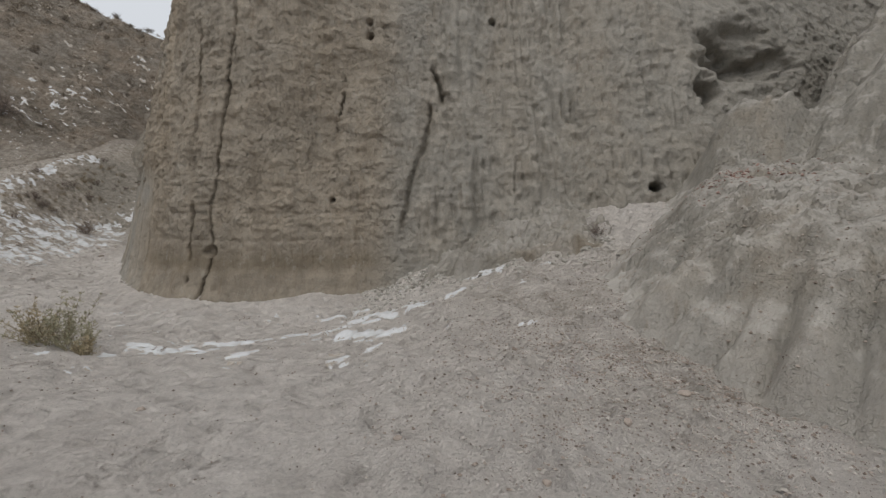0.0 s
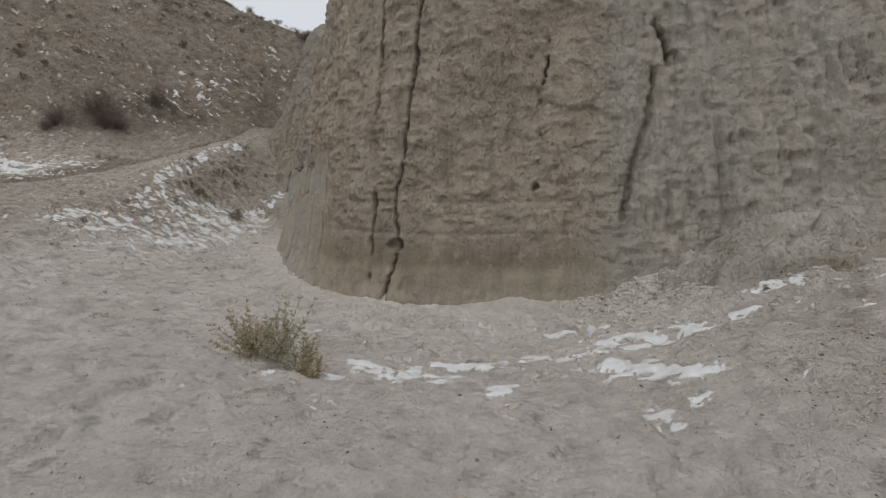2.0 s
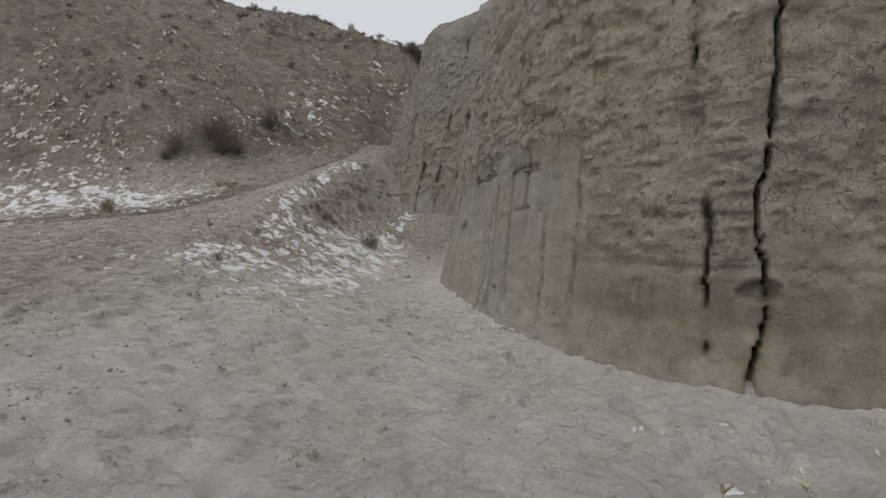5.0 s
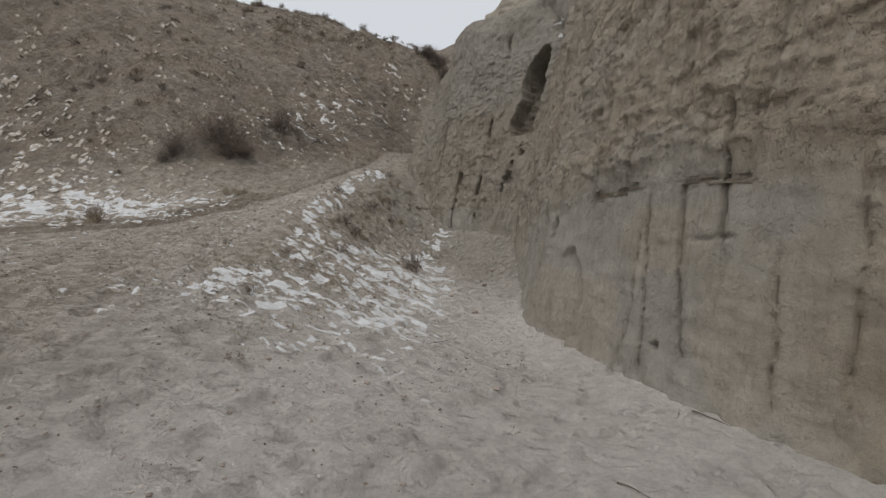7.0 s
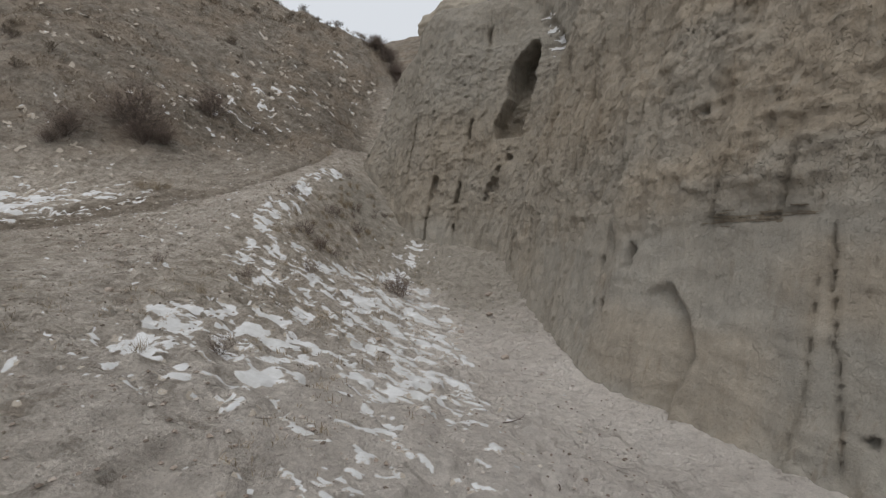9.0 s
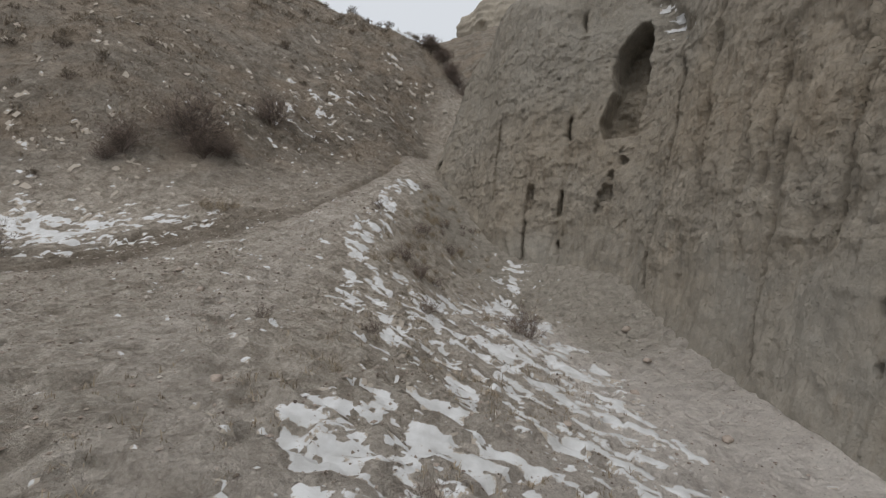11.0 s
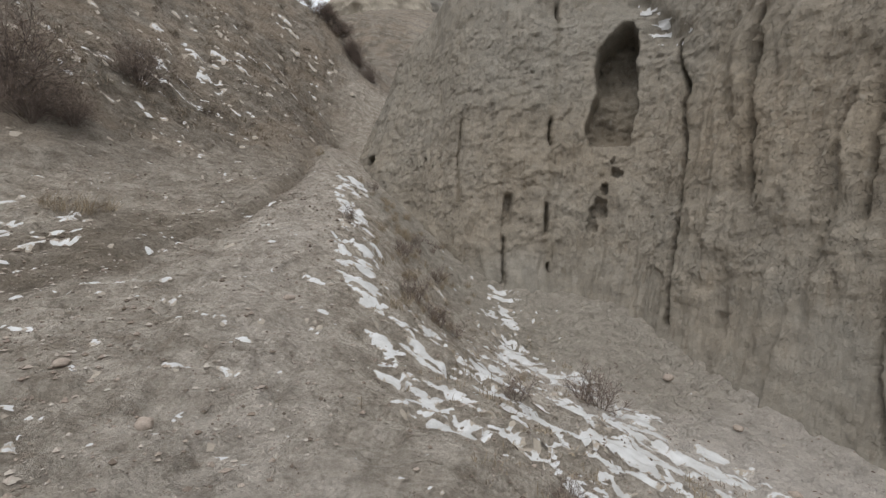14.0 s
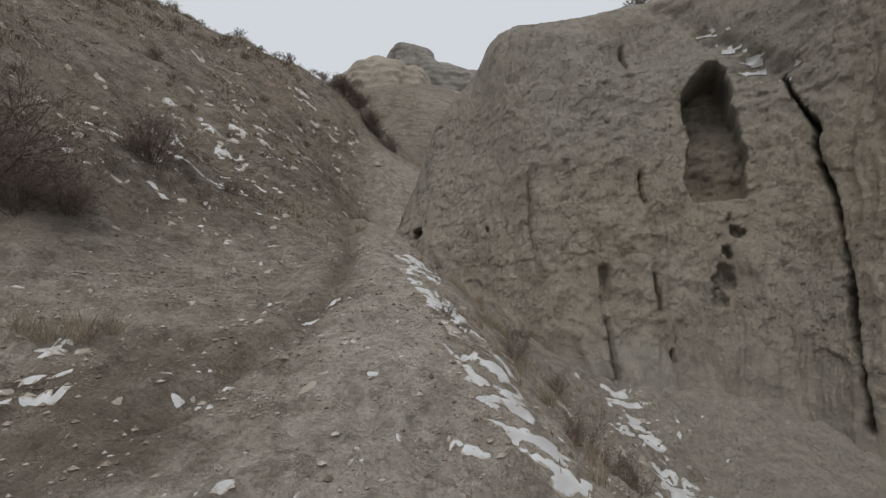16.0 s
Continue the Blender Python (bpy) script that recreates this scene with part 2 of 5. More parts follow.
def plain(name, c1, c2, scale, rough=0.9, relief=0.004):
    m, n, l, b = material(name)
    f = noise_node(n, l, scale, 5, 0.6)
    l.new(ramp(n, l, f, [(0.3, c1), (0.7, c2)]), b.inputs["Base Color"])
    b.inputs["Roughness"].default_value = rough
    b.inputs["Specular IOR Level"].default_value = 0.2
    if relief:
        bump(n, l, [(f, relief)], b)
    return m


def island_material(name, dark, light):
    m, n, l, b = material(name)
    g = n.new("ShaderNodeNewGeometry")
    l.new(ramp(n, l, g.outputs["Random Per Island"], [(0.0, dark), (1.0, light)]), b.inputs["Base Color"])
    b.inputs["Roughness"].default_value = 0.85
    b.inputs["Specular IOR Level"].default_value = 0.2
    return m


def snow_material():
    """Thin old snow: white where it lies thick, soiled where it thins out."""
    m, n, l, b = material("old_snow")
    f = noise_node(n, l, 13, 8, 0.75)
    g = noise_node(n, l, 5, 4, 0.6)
    add = n.new("ShaderNodeMath")
    add.operation = 'MULTIPLY_ADD'
    l.new(f, add.inputs[0])
    add.inputs[1].default_value = 1.7
    l.new(attribute(n, "cover"), add.inputs[2])
    white = mix(n, l, ramp(n, l, g, [(0.35, 0.0), (0.65, 1.0)]), (0.48, 0.477, 0.47), (0.62, 0.622, 0.626))
    col = mix(n, l, ramp(n, l, add.outputs[0], [(0.9, 0.0), (0.99, 1.0)]), (0.37, 0.325, 0.272), white)
    l.new(col, b.inputs["Base Color"])
    b.inputs["Roughness"].default_value = 0.7
    b.inputs["Specular IOR Level"].default_value = 0.2
    bump(n, l, [(f, 0.012)], b)
    return m


SNOW = snow_material()

# ---- the lie of the land: breaklines (x, y, z) ----
PAD = [(0.5, 3.0, 0.08), (-1, 3.4, 0.06), (-4, 5.1, 0.02), (-1.4, 6.4, -0.03), (-3.2, 8.0, -0.06), (-6.4, 9.3, -0.04), (-8.2, 11.6, 0.0), (-8.9, 13.5, 0.2), (-6.6, 5.0, 0.18), (-9.7, 9.7, 0.42), (0, 0, 0.05), (-4, 1, 0.1), (3, 0.5, 0.1), (2.4, 3.0, 0.0)]
TALUS = [(0.8, 7.4, 0.74), (2.2, 6.8, 0.95), (1.8, 7.6, 1.2), (1.4, 6.1, 0.68), (-0.2, 6.2, 0.3), (0, 4.6, 0.2), (1.9, 4.3, 0.3), (-0.7, 8.1, 0.36), (-1.3, 8.15, 0.12), (-2.0, 8.2, 0.02), (4.2, 8.0, 1.7), (3.2, 7.4, 1.5), (5.5, 5, 0.6)]
WASH = [(-10.4, 12.8, 0.4), (-9.2, 14.5, 0.3), (-10.1, 15.4, 0.44), (-9.6, 16.1, 0.6), (-9.95, 16.16, 0.5), (-9.93, 15.16, 0.42), (-10.88, 17.27, 0.98), (-11.47, 17.77, 1.0), (-10.2, 18.0, 1.3), (-11.2, 18.5, 1.5), (-12.3, 19.2, 1.85), (-13.2, 20.3, 2.7), (-14.2, 21.8, 3.75)]
BANK_FOOT = [(-11.81, 14.96, 0.86), (-11.24, 14.16, 0.57), (-12.63, 15.98, 1.0), (-12.71, 16.55, 1.1), (-13.13, 13.84, 1.34), (-13.75, 14.26, 1.56), (-12.48, 12.65, 1.09), (-11.09, 11.91, 0.64), (-10.56, 11.9, 0.46), (-12.14, 11.17, 1.0), (-11.41, 10.55, 0.82), (-13.3, 15.9, 1.5), (-13.1, 17.3, 1.58)]
BANK_TOP = [(-11.9, 9.9, 1.0), (-12.9, 12.4, 1.36), (-14, 14.8, 1.9), (-14.35, 16.5, 2.66), (-14.35, 18.4, 3.2), (-14.7, 20.3, 3.78), (-15.1, 22.5, 4.55)]
TRAIL = [(-27, 9.5, 1.8), (-22, 11.8, 1.95), (-19.3, 13.0, 2.05), (-17.9, 14.2, 2.15), (-17.1, 16.0, 2.68), (-16.3, 17.9, 3.22), (-16.1, 20.6, 4.08), (-15.7, 24.6, 5.2), (-15.7, 27, 6.4)]
BENCH = [(-12.6, 8, 1.07), (-9.6, 6.5, 0.5), (-13.2, 9.4, 1.25), (-15.2, 12.4, 1.66), (-15.4, 14.5, 2.2), (-15.8, 16.3, 2.78), (-15.5, 8, 1.3), (-20.5, 14.6, 2.45), (-26, 12.5, 2.4), (-24, 5, 1.4), (-10, 0, 0.4)]
HILL_FOOT = [(-17.5, 18.4, 3.5), (-18.5, 19.6, 4.5), (-17.0, 22.2, 5.0), (-21.0, 17.0, 4.2), (-26.5, 15, 4.5), (-33, 12, 4.5)]
HILL_FACE = [(-19.4, 19.4, 5.2), (-17.3, 24.4, 6.5), (-17.45, 25.4, 7.25), (-18.4, 24.2, 7.1), (-19.3, 25.4, 8.3), (-23, 18.9, 7.2), (-15.4, 30.2, 9.0), (-15.4, 27.6, 7.4), (-28, 18, 8.4), (-36, 17, 11.5)]
RIDGE = [(-17.1, 30.7, 11.4), (-19.9, 30.7, 12.9), (-23.5, 30.5, 14.5), (-29, 27.2, 15.6), (-33.5, 23.5, 17.0), (-38, 24, 19.5), (-16.2, 31.5, 11.4), (-28, 36, 15.0), (-45, 33, 18), (-20.5, 36, 12.2), (-17.2, 35.0, 10.6), (-24, 35.5, 13.2)]
BEYOND = [(-14.5, 40, 15.2), (-14.5, 48, 19.3), (-15, 56, 22.9), (-8, 57, 23.2), (-10, 75, 22), (-30, 70, 16), (0, 55, 18), (-4, 14, 2), (2, 16, 3), (-8, 24, 4), (-6, 34, 8), (10, 24, 5), (14, 10, 3.5), (9, 5, 0.9), (10, 0, 0.2)]
FOOTPATH = [(-11.5, 8.2), (-14.6, 11.8), (-15.1, 14.5), (-15.2, 17.5), (-15.4, 20.5), (-15.5, 24.0)]
RUT = [(-16.6, 15.6), (-15.98, 17.0), (-15.75, 18.2), (-15.65, 20.0), (-15.8, 21.4), (-15.9, 23.2), (-15.4, 25.6)]
SPOTS = np.array(PAD + TALUS + WASH + BANK_FOOT + BANK_TOP + TRAIL + BENCH + HILL_FOOT + HILL_FACE + RIDGE + BEYOND)
SPOTS = np.vstack([SPOTS, [(120 * math.cos(a) - 8, 120 * math.sin(a) + 10, 2 + 6 * max(0, math.sin(a))) for a in np.linspace(0, 2 * math.pi, 15)[:-1]]])


def spline_weights(P, smooth=0.02):
    """A thin plate through the spots."""
    n = len(P)
    r2 = ((P[:, None, :2] - P[None, :, :2]) ** 2).sum(-1)
    K = 0.5 * r2 * np.log(r2 + 1e-9) + smooth * np.eye(n)
    Q = np.column_stack([np.ones(n), P[:, :2]])
    A = np.block([[K, Q], [Q.T, np.zeros((3, 3))]])
    return np.linalg.solve(A, np.concatenate([P[:, 2], np.zeros(3)]))


LAND = spline_weights(SPOTS)


def land(x, y):
    """The smooth lie of the ground."""
    x, y = np.asarray(x, float), np.asarray(y, float)
    z = LAND[-3] + LAND[-2] * x + LAND[-1] * y
    for (px, py, _), w in zip(SPOTS, LAND):
        r2 = (x - px) ** 2 + (y - py) ** 2
        z = z + w * 0.5 * r2 * np.log(r2 + 1e-9)
    far = sstep(75, 130, np.hypot(x + 8, y - 10))
    return z * (1 - far) + far * (2 + 1.5 * vnoise(x / 60, y / 60, 0, 5))


def line_distance(x, y, line):
    """Distance to a polyline in plan, and how far along it (0 to 1)."""
    best, along = np.full(np.shape(x), 1e9), np.zeros(np.shape(x))
    pts = [p[:2] for p in line]
    total = sum(math.dist(a, b) for a, b in zip(pts, pts[1:]))
    run = 0.0
    for a, b in zip(pts, pts[1:]):
        d = math.dist(a, b)
        t = np.clip(((x - a[0]) * (b[0] - a[0]) + (y - a[1]) * (b[1] - a[1])) / d ** 2, 0, 1)
        r = np.hypot(x - a[0] - t * (b[0] - a[0]), y - a[1] - t * (b[1] - a[1]))
        along = np.where(r < best, (run + t * d) / total, along)
        best = np.minimum(best, r)
        run += d
    return best, along


# the cliff's foot in plan, from the mound round to the back ----
# x, y of the wall's line at level 0, bearing into the rock (degrees from +x), batter, height where it rounds off
FOOT = [
    (13.0, 9.5, 95, 0.45, 8.5), (9.0, 8.4, 92, 0.5, 8.5), (6.3, 7.3, 88, 0.5, 8.5), (3.7, 7.1, 90, 0.5, 8.5),
    (2.0, 7.55, 90, 0.5, 9), (0.3, 7.9, 88, 0.42, 9), (-1.2, 8.22, 84, 0.28, 9), (-2.2, 8.28, 84, 0.18, 9),
    (-3.1, 8.1, 85, 0.13, 9), (-4.3, 8.22, 80, 0.15, 9), (-5.2, 8.6, 68, 0.18, 9), (-6.1, 9.3, 56, 0.18, 9),
    (-6.95, 10.2, 45, 0.22, 9), (-7.85, 11.55, 32, 0.22, 9), (-8.6, 12.6, 18, 0.26, 9), (-8.95, 13.9, 8, 0.27, 9),
    (-9.1, 14.9, 5, 0.27, 9), (-9.45, 16.2, 10, 0.26, 9.5), (-9.75, 17.3, 20, 0.26, 10.1), (-10.15, 17.85, 47, 0.36, 9.2),
    (-10.9, 18.1, 76, 0.37, 8.6), (-11.7, 18.4, 83, 0.35, 8.4), (-12.7, 19.0, 82, 0.37, 8.6), (-13.6, 20.0, 75, 0.36, 8.1),
    (-15.2, 21.4, 58, 0.3, 7.3), (-16.0, 24.4, 32, 0.3, 6.8), (-15.9, 28, 15, 0.5, 6.5), (-13.5, 33, 0, 0.6, 8)]


def soil_share(x, y):
    """0 on the pale sand of the wash and the trodden path, 1 on the brown slopes."""
    wall_gap, _ = line_distance(x, y, FOOT[12:24])
    path_gap, _ = line_distance(x, y, FOOTPATH)
    scree = 0.5 * np.exp(-(((x - 1.7) / 1.3) ** 2 + ((y - 3.9) / 1.1) ** 2)) * sstep(-0.5, 0.3, fbm(x / 0.5, y / 0.5, 0, 3, 15))
    scree = scree + 0.8 * np.exp(-(((x - 1.3) / 1.6) ** 2 + ((y - 6.1) / 1.5) ** 2)) * (0.7 + 0.6 * fbm(x / 0.6, y / 0.6, 0, 3, 16))
    return scree + sstep(0.15, 0.65, land(x, y) + 0.6 * fbm(x / 1.5, y / 1.5, 0, 4, 11)) * sstep(-9.2, -13.2, x + 0.8 * vnoise(x / 2, y / 2, 0, 12)) * (0.15 + 0.45 * sstep(12.8, 14.6, y) + (0.85 - 0.45 * sstep(12.8, 14.6, y)) * sstep(0.4, 1.4, wall_gap + 0.5 * fbm(x / 0.8, y / 0.8, 0, 3, 13))) * (1 - 0.22 * bell(path_gap + 0.2 * vnoise(x / 0.7, y / 0.7, 0, 14), 0.0, 0.55))


def hummocks(x, y):
    """Rounded tussocky lumps, -1 to 1, that stretch across the slope."""
    a = math.radians(-22)
    u, v = x * math.cos(a) + y * math.sin(a), -x * math.sin(a) + y * math.cos(a)
    u, v = u + 0.08 * vnoise(x / 0.25, y / 0.25, 0, 37), v + 0.08 * vnoise(x / 0.25, y / 0.25, 0, 38)
    return 0.7 * vnoise(u / 0.24, v / 0.15, 0, 39) + 0.45 * vnoise(u / 0.12, v / 0.08, 0, 40)


def ground_z(x, y):
    """The ground with its lumps and treads."""
    z = land(x, y)
    hill = sstep(4.0, 6.5, z) * sstep(-13, -16, x)
    across, down = 0.86 * x + 0.5 * y, 0.5 * x - 0.86 * y
    z = z + 0.035 * fbm(x / 1.1, y / 1.1, 0, 3, 21) + hill * (0.35 * fbm(x / 3.2, y / 3.2, 0, 4, 22) + 0.2 * ridged(across / 1.5, down / 6.0, 0, 3, 29) + 0.12 * fbm(x / 0.5, y / 0.5, 0, 3, 30))
    lumps = ridged(x / 0.42 + 0.4 * vnoise(x, y, 0, 3), y / 0.30, 0, 3, 24)
    treads = vnoise(x / 0.21 + 0.5 * vnoise(x / 0.5, y / 0.5, 0, 26), y / 0.19, 0, 27)
    gap, _ = line_distance(x, y, FOOT[7:16])
    open_sand = sstep(0.1, 0.7, gap)
    z = z - 0.018 * sstep(0.2, 0.9, lumps) - 0.06 * open_sand * sstep(0.15, 0.5, treads) + 0.02 * (0.3 + 0.7 * open_sand) * fbm(x / 0.13, y / 0.12, 0, 3, 25)
    z = z + 0.13 * np.exp(-gap / 0.35) * sstep(0.0, 0.3, gap + 0.3)
    bank = sstep(0.3, 0.9, z) * bell(x, -12.4, 1.6) * sstep(8.5, 10.5, y) * (1 - sstep(17, 19, y))
    z = z + bank * 0.075 * hummocks(x, y)
    d, _ = line_distance(x, y, TRAIL)
    wobble = 0.15 * vnoise(x / 1.2, y / 1.2, 0, 9)
    rut, _ = line_distance(x, y, RUT)
    z = z - 0.06 * (bell(d + wobble, 0.62, 0.2) + 0.4 * bell(d + wobble, 0.0, 0.25)) * sstep(8, 10, y) * sstep(17.5, 16, y) - 0.16 * bell(rut + 0.3 * wobble, 0.0, 0.18)
    return z


# ---- ground ----
def spread(a, b, step, far_a, far_b, grow=1.16):
    mid = list(np.arange(a, b + step / 2, step))
    lo, hi, s = [], [], step
    p = a
    while p > far_a:
        s *= grow
        p -= s
        lo.append(p)
    p, s = mid[-1], step
    while p < far_b:
        s *= grow
        p += s
        hi.append(p)
    return np.array(lo[::-1] + mid + hi)


gx, gy = spread(-19, 4, 0.055, -2500, 2500), spread(0.6, 22, 0.055, -2500, 2500)
GX, GY = np.meshgrid(gx, gy)
GZ = ground_z(GX, GY)
soil = soil_share(GX, GY)
td, _ = line_distance(GX, GY, TRAIL)
broad = sstep(17.6, 16.2, GY + 0.4 * vnoise(GX / 0.7, GY / 0.7, 0, 7))
rut_gap, _ = line_distance(GX, GY, RUT)
trail_share = (1 - sstep(0.45, 1.2, td + 0.35 * fbm(GX / 0.9, GY / 0.9, 0, 3, 8))) * (0.9 + 0.7 * fbm(GX / 0.5, GY / 0.5, 0, 4, 31)) * (0.12 + 0.88 * broad)
trail_share = np.maximum(trail_share, 0.95 * (1 - broad) * bell(rut_gap + 0.1 * fbm(GX / 0.4, GY / 0.4, 0, 3, 32), 0.0, 0.2))
near_wall, _ = line_distance(GX, GY, FOOT[15:24])
apron_share = (1 - sstep(0.7, 2.0, near_wall + 0.5 * fbm(GX / 0.6, GY / 0.6, 0, 3, 35))) * sstep(13.0, 16.6, GY + 0.8 * vnoise(GX / 0.7, GY / 0.7, 0, 36)) * 0.9
hill_share = sstep(2.2, 5.2, land(GX, GY) + 0.8 * fbm(GX / 2.5, GY / 2.5, 0, 3, 33)) * np.maximum(sstep(-14.5, -16.5, GX), sstep(29.5, 31, GY)) * (1.0 + 0.35 * fbm(GX / 2, GY / 2, 0, 3, 34))
ground = new("ground", grid_mesh("ground", GX, GY, GZ, attributes={"tone": soil, "trail": np.clip(trail_share, 0, 1), "hillside": np.clip(hill_share, 0, 1), "apron": apron_share}))
ground.data.materials.append(GROUND)
tagged(ground, "pale dusty clay ground with brown slopes and a trodden trail", "ground", kind="structure")


# ---- the cliff ----
def smooth_plan(points, step):
    """Points along a rounded line through the foot, about a step apart, with the other columns carried along."""
    P = np.array(points, float)
    out = []
    for i in range(len(P) - 1):
        p0, p1, p2, p3 = P[max(i - 1, 0)], P[i], P[i + 1], P[min(i + 2, len(P) - 1)]
        k = max(2, int(math.dist(p1[:2], p2[:2]) / step))
        for t in np.arange(k) / k:
            out.append(0.5 * (2 * p1 + (p2 - p0) * t + (2 * p0 - 5 * p1 + 4 * p2 - p3) * t * t + (3 * p1 - p0 - 3 * p2 + p3) * t ** 3))
    out.append(P[-1])
    return np.array(out)


fine_line = smooth_plan(FOOT, 0.01)


def at_level(line, z):
    """The places of the plain leaning face at a level."""
    turn = np.radians(line[:, 2])
    return line[:, 0] + np.cos(turn) * line[:, 3] * z, line[:, 1] + np.sin(turn) * line[:, 3] * z


def steps_at(line, z):
    return np.hypot(*(np.diff(c) for c in at_level(line, z)))


# columns evenly spread, by whichever of the foot and the upper face is longer
spread_run = np.concatenate([[0], np.cumsum(np.maximum(steps_at(fine_line, 0), steps_at(fine_line, 5)))])
even = np.arange(0, spread_run[-1], 0.028)
plan_line = np.stack([np.interp(even, spread_run, fine_line[:, i]) for i in range(5)], 1)
run_along = np.concatenate([[0], np.cumsum(steps_at(plan_line, 3.5))])


def st(x, y, z=0.0):
    """How far along the face a place lies."""
    px, py = at_level(plan_line, z)
    return run_along[np.argmin(np.hypot(px - x, py - y))]


# heights along the face, then over the rounded top and back
levels = np.concatenate([np.arange(-0.45, 4.6, 0.028), np.arange(4.6, 7.4, 0.034), np.arange(7.4, 10.6, 0.07)])
over = np.array([0.15, 0.4, 0.8, 1.4, 2.2, 3.2, 4.6, 6.5, 9, 12, 15])
S, LV = np.meshgrid(run_along, np.concatenate([levels, 10.6 + over]))
bx, by, bearing, batter, top = (np.broadcast_to(plan_line[:, i], S.shape) for i in range(5))
# the profile leans back by the batter, then bends over above the top height
past = np.maximum(LV - top, 0)
rise = np.minimum(LV, top) + 1.5 * (1 - np.exp(-past / 1.7)) + 0.05 * past
inset = batter * LV + 0.42 * past ** 1.35
# the nose beside the pass leans back further
nose = sstep(st(-13.4, 19.8, 4.0), st(-15.2, 21.4, 4.0), S)
inset = inset + nose * 0.25 * np.maximum(LV - 4.2, 0) * (1 - 0.35 * sstep(6.5, 9, LV))
inset = inset - 0.12 * np.exp(-np.maximum(LV, 0) / 0.2) * sstep(-0.45, 0.1, LV)
ca, sa = np.cos(np.radians(bearing)), np.sin(np.radians(bearing))


wide_x, wide_y = bx + ca * batter * LV, by + sa * batter * LV
STRETCH = np.hypot(np.gradient(wide_x, axis=1), np.gradient(wide_y, axis=1)) / np.gradient(S, axis=1)


def carve(place, ws, hz, depth, power=2.0, warp=0.18, seed=50, soft=0.45):
    """A hollow eaten into the face at a place (x, y, z), with a ragged rim."""
    s0, z0 = st(*place), place[2]
    ds, dz = (S - s0) / ws, (LV - z0) / hz
    near = (np.abs(ds) < 2.2) & (np.abs(dz) < 2.2)
    out = np.zeros(S.shape)
    s, z, ds, dz = S[near], LV[near], ds[near], dz[near]
    ds = ds + warp * fbm(s / (ws * 0.9), z / (hz * 0.7), 0, 3, seed)
    dz = dz + warp * fbm(s / (ws * 0.9), z / (hz * 0.7), 0, 3, seed + 7)
    r = (np.abs(ds) ** power + np.abs(dz) ** power) ** (1 / power)
    out[near] = -depth * (1 - sstep(1 - soft, 1.0, r))
    return out


CRACK = np.zeros(S.shape)


def fissure(places, width, depth, wander=0.06, seed=60, sharp=2.5):
    """A cleft down the face through places (x, y, z)."""
    pts = sorted(places, key=lambda p: p[2])
    zs, ss = [p[2] for p in pts], [st(*p) for p in pts]
    centre = np.interp(LV, zs, ss) + wander * fbm(LV / 0.7, 0 * LV + seed, 0, 4, seed) + 0.012 * vnoise(LV / 0.07, 0 * LV, 0, seed + 9)
    ends = sstep(zs[0] - 0.12, zs[0] + 0.12, LV) * (1 - sstep(zs[-1] - 0.12, zs[-1] + 0.12, LV))
    w = width / STRETCH * (0.55 + 1.1 * np.abs(vnoise(LV / 0.9, 0 * LV, 0, seed + 3)) + 0.25 * vnoise(LV / 0.1, 0 * LV, 0, seed + 4))
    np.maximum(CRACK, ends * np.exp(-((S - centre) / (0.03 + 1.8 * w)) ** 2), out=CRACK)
    return -depth * ends * np.exp(-np.abs((S - centre) / w) ** sharp)


def recess(left, right, low, high, rag, edge, seed):
    """0 to 1 inside a hollow bounded by its two sides, each places (x, y, z) from the bottom up."""
    sides = []
    for side_points in (left, right):
        pts = sorted(side_points, key=lambda p: p[2])
        sides.append(np.interp(LV, [p[2] for p in pts], [st(*p) for p in pts]))
    wav = rag * fbm(S / 0.25, LV / 0.25, 0, 3, seed)
    return sstep(0, edge, sides[0] - S + wav) * sstep(0, edge, S - sides[1] + wav) * sstep(low, low + edge * 1.5, LV + wav) * (1 - sstep(high - edge * 1.5, high, LV + wav))


# zones along the face
s_flute0, s_flute1 = st(3.6, 7.1), st(-0.9, 8.2)
s_corner = st(-5.2, 8.6)
s_band0, s_band1 = st(-5.6, 8.9), st(-8.5, 12.5)
s_cleft = st(-8.85, 18.07, 3.95)
flutes = sstep(s_flute0 - 2.5, s_flute0, S) * (1 - sstep(s_flute1 - 0.8, s_flute1 + 0.3, S + 0.3 * vnoise(S, LV, 0, 41)))
front = sstep(s_flute1 - 0.3, s_flute1 + 0.6, S) * (1 - sstep(s_corner + 0.2, s_corner + 1.2, S))
side = sstep(s_corner, s_corner + 1.0, S) * (1 - sstep(s_band1 - 0.1, s_band1 + 0.5, S))
west = sstep(s_band1 - 0.2, s_band1 + 0.5, S)
columns_zone = west * (1 - sstep(s_cleft - 0.3, s_cleft + 0.1, S))
dome = west * sstep(s_cleft - 0.2, s_cleft + 0.3, S)
band_z = 2.2 - 0.12 * sstep(s_band0 + 1.5, s_band1, S) + 0.04 * vnoise(S / 0.8, 0 * S, 0, 45)
low_line = 1.75 + 0.35 * vnoise(S / 0.9, 0 * S, 0, 48) + 0.5 * sstep(s_cleft - 1, s_cleft + 2, S)
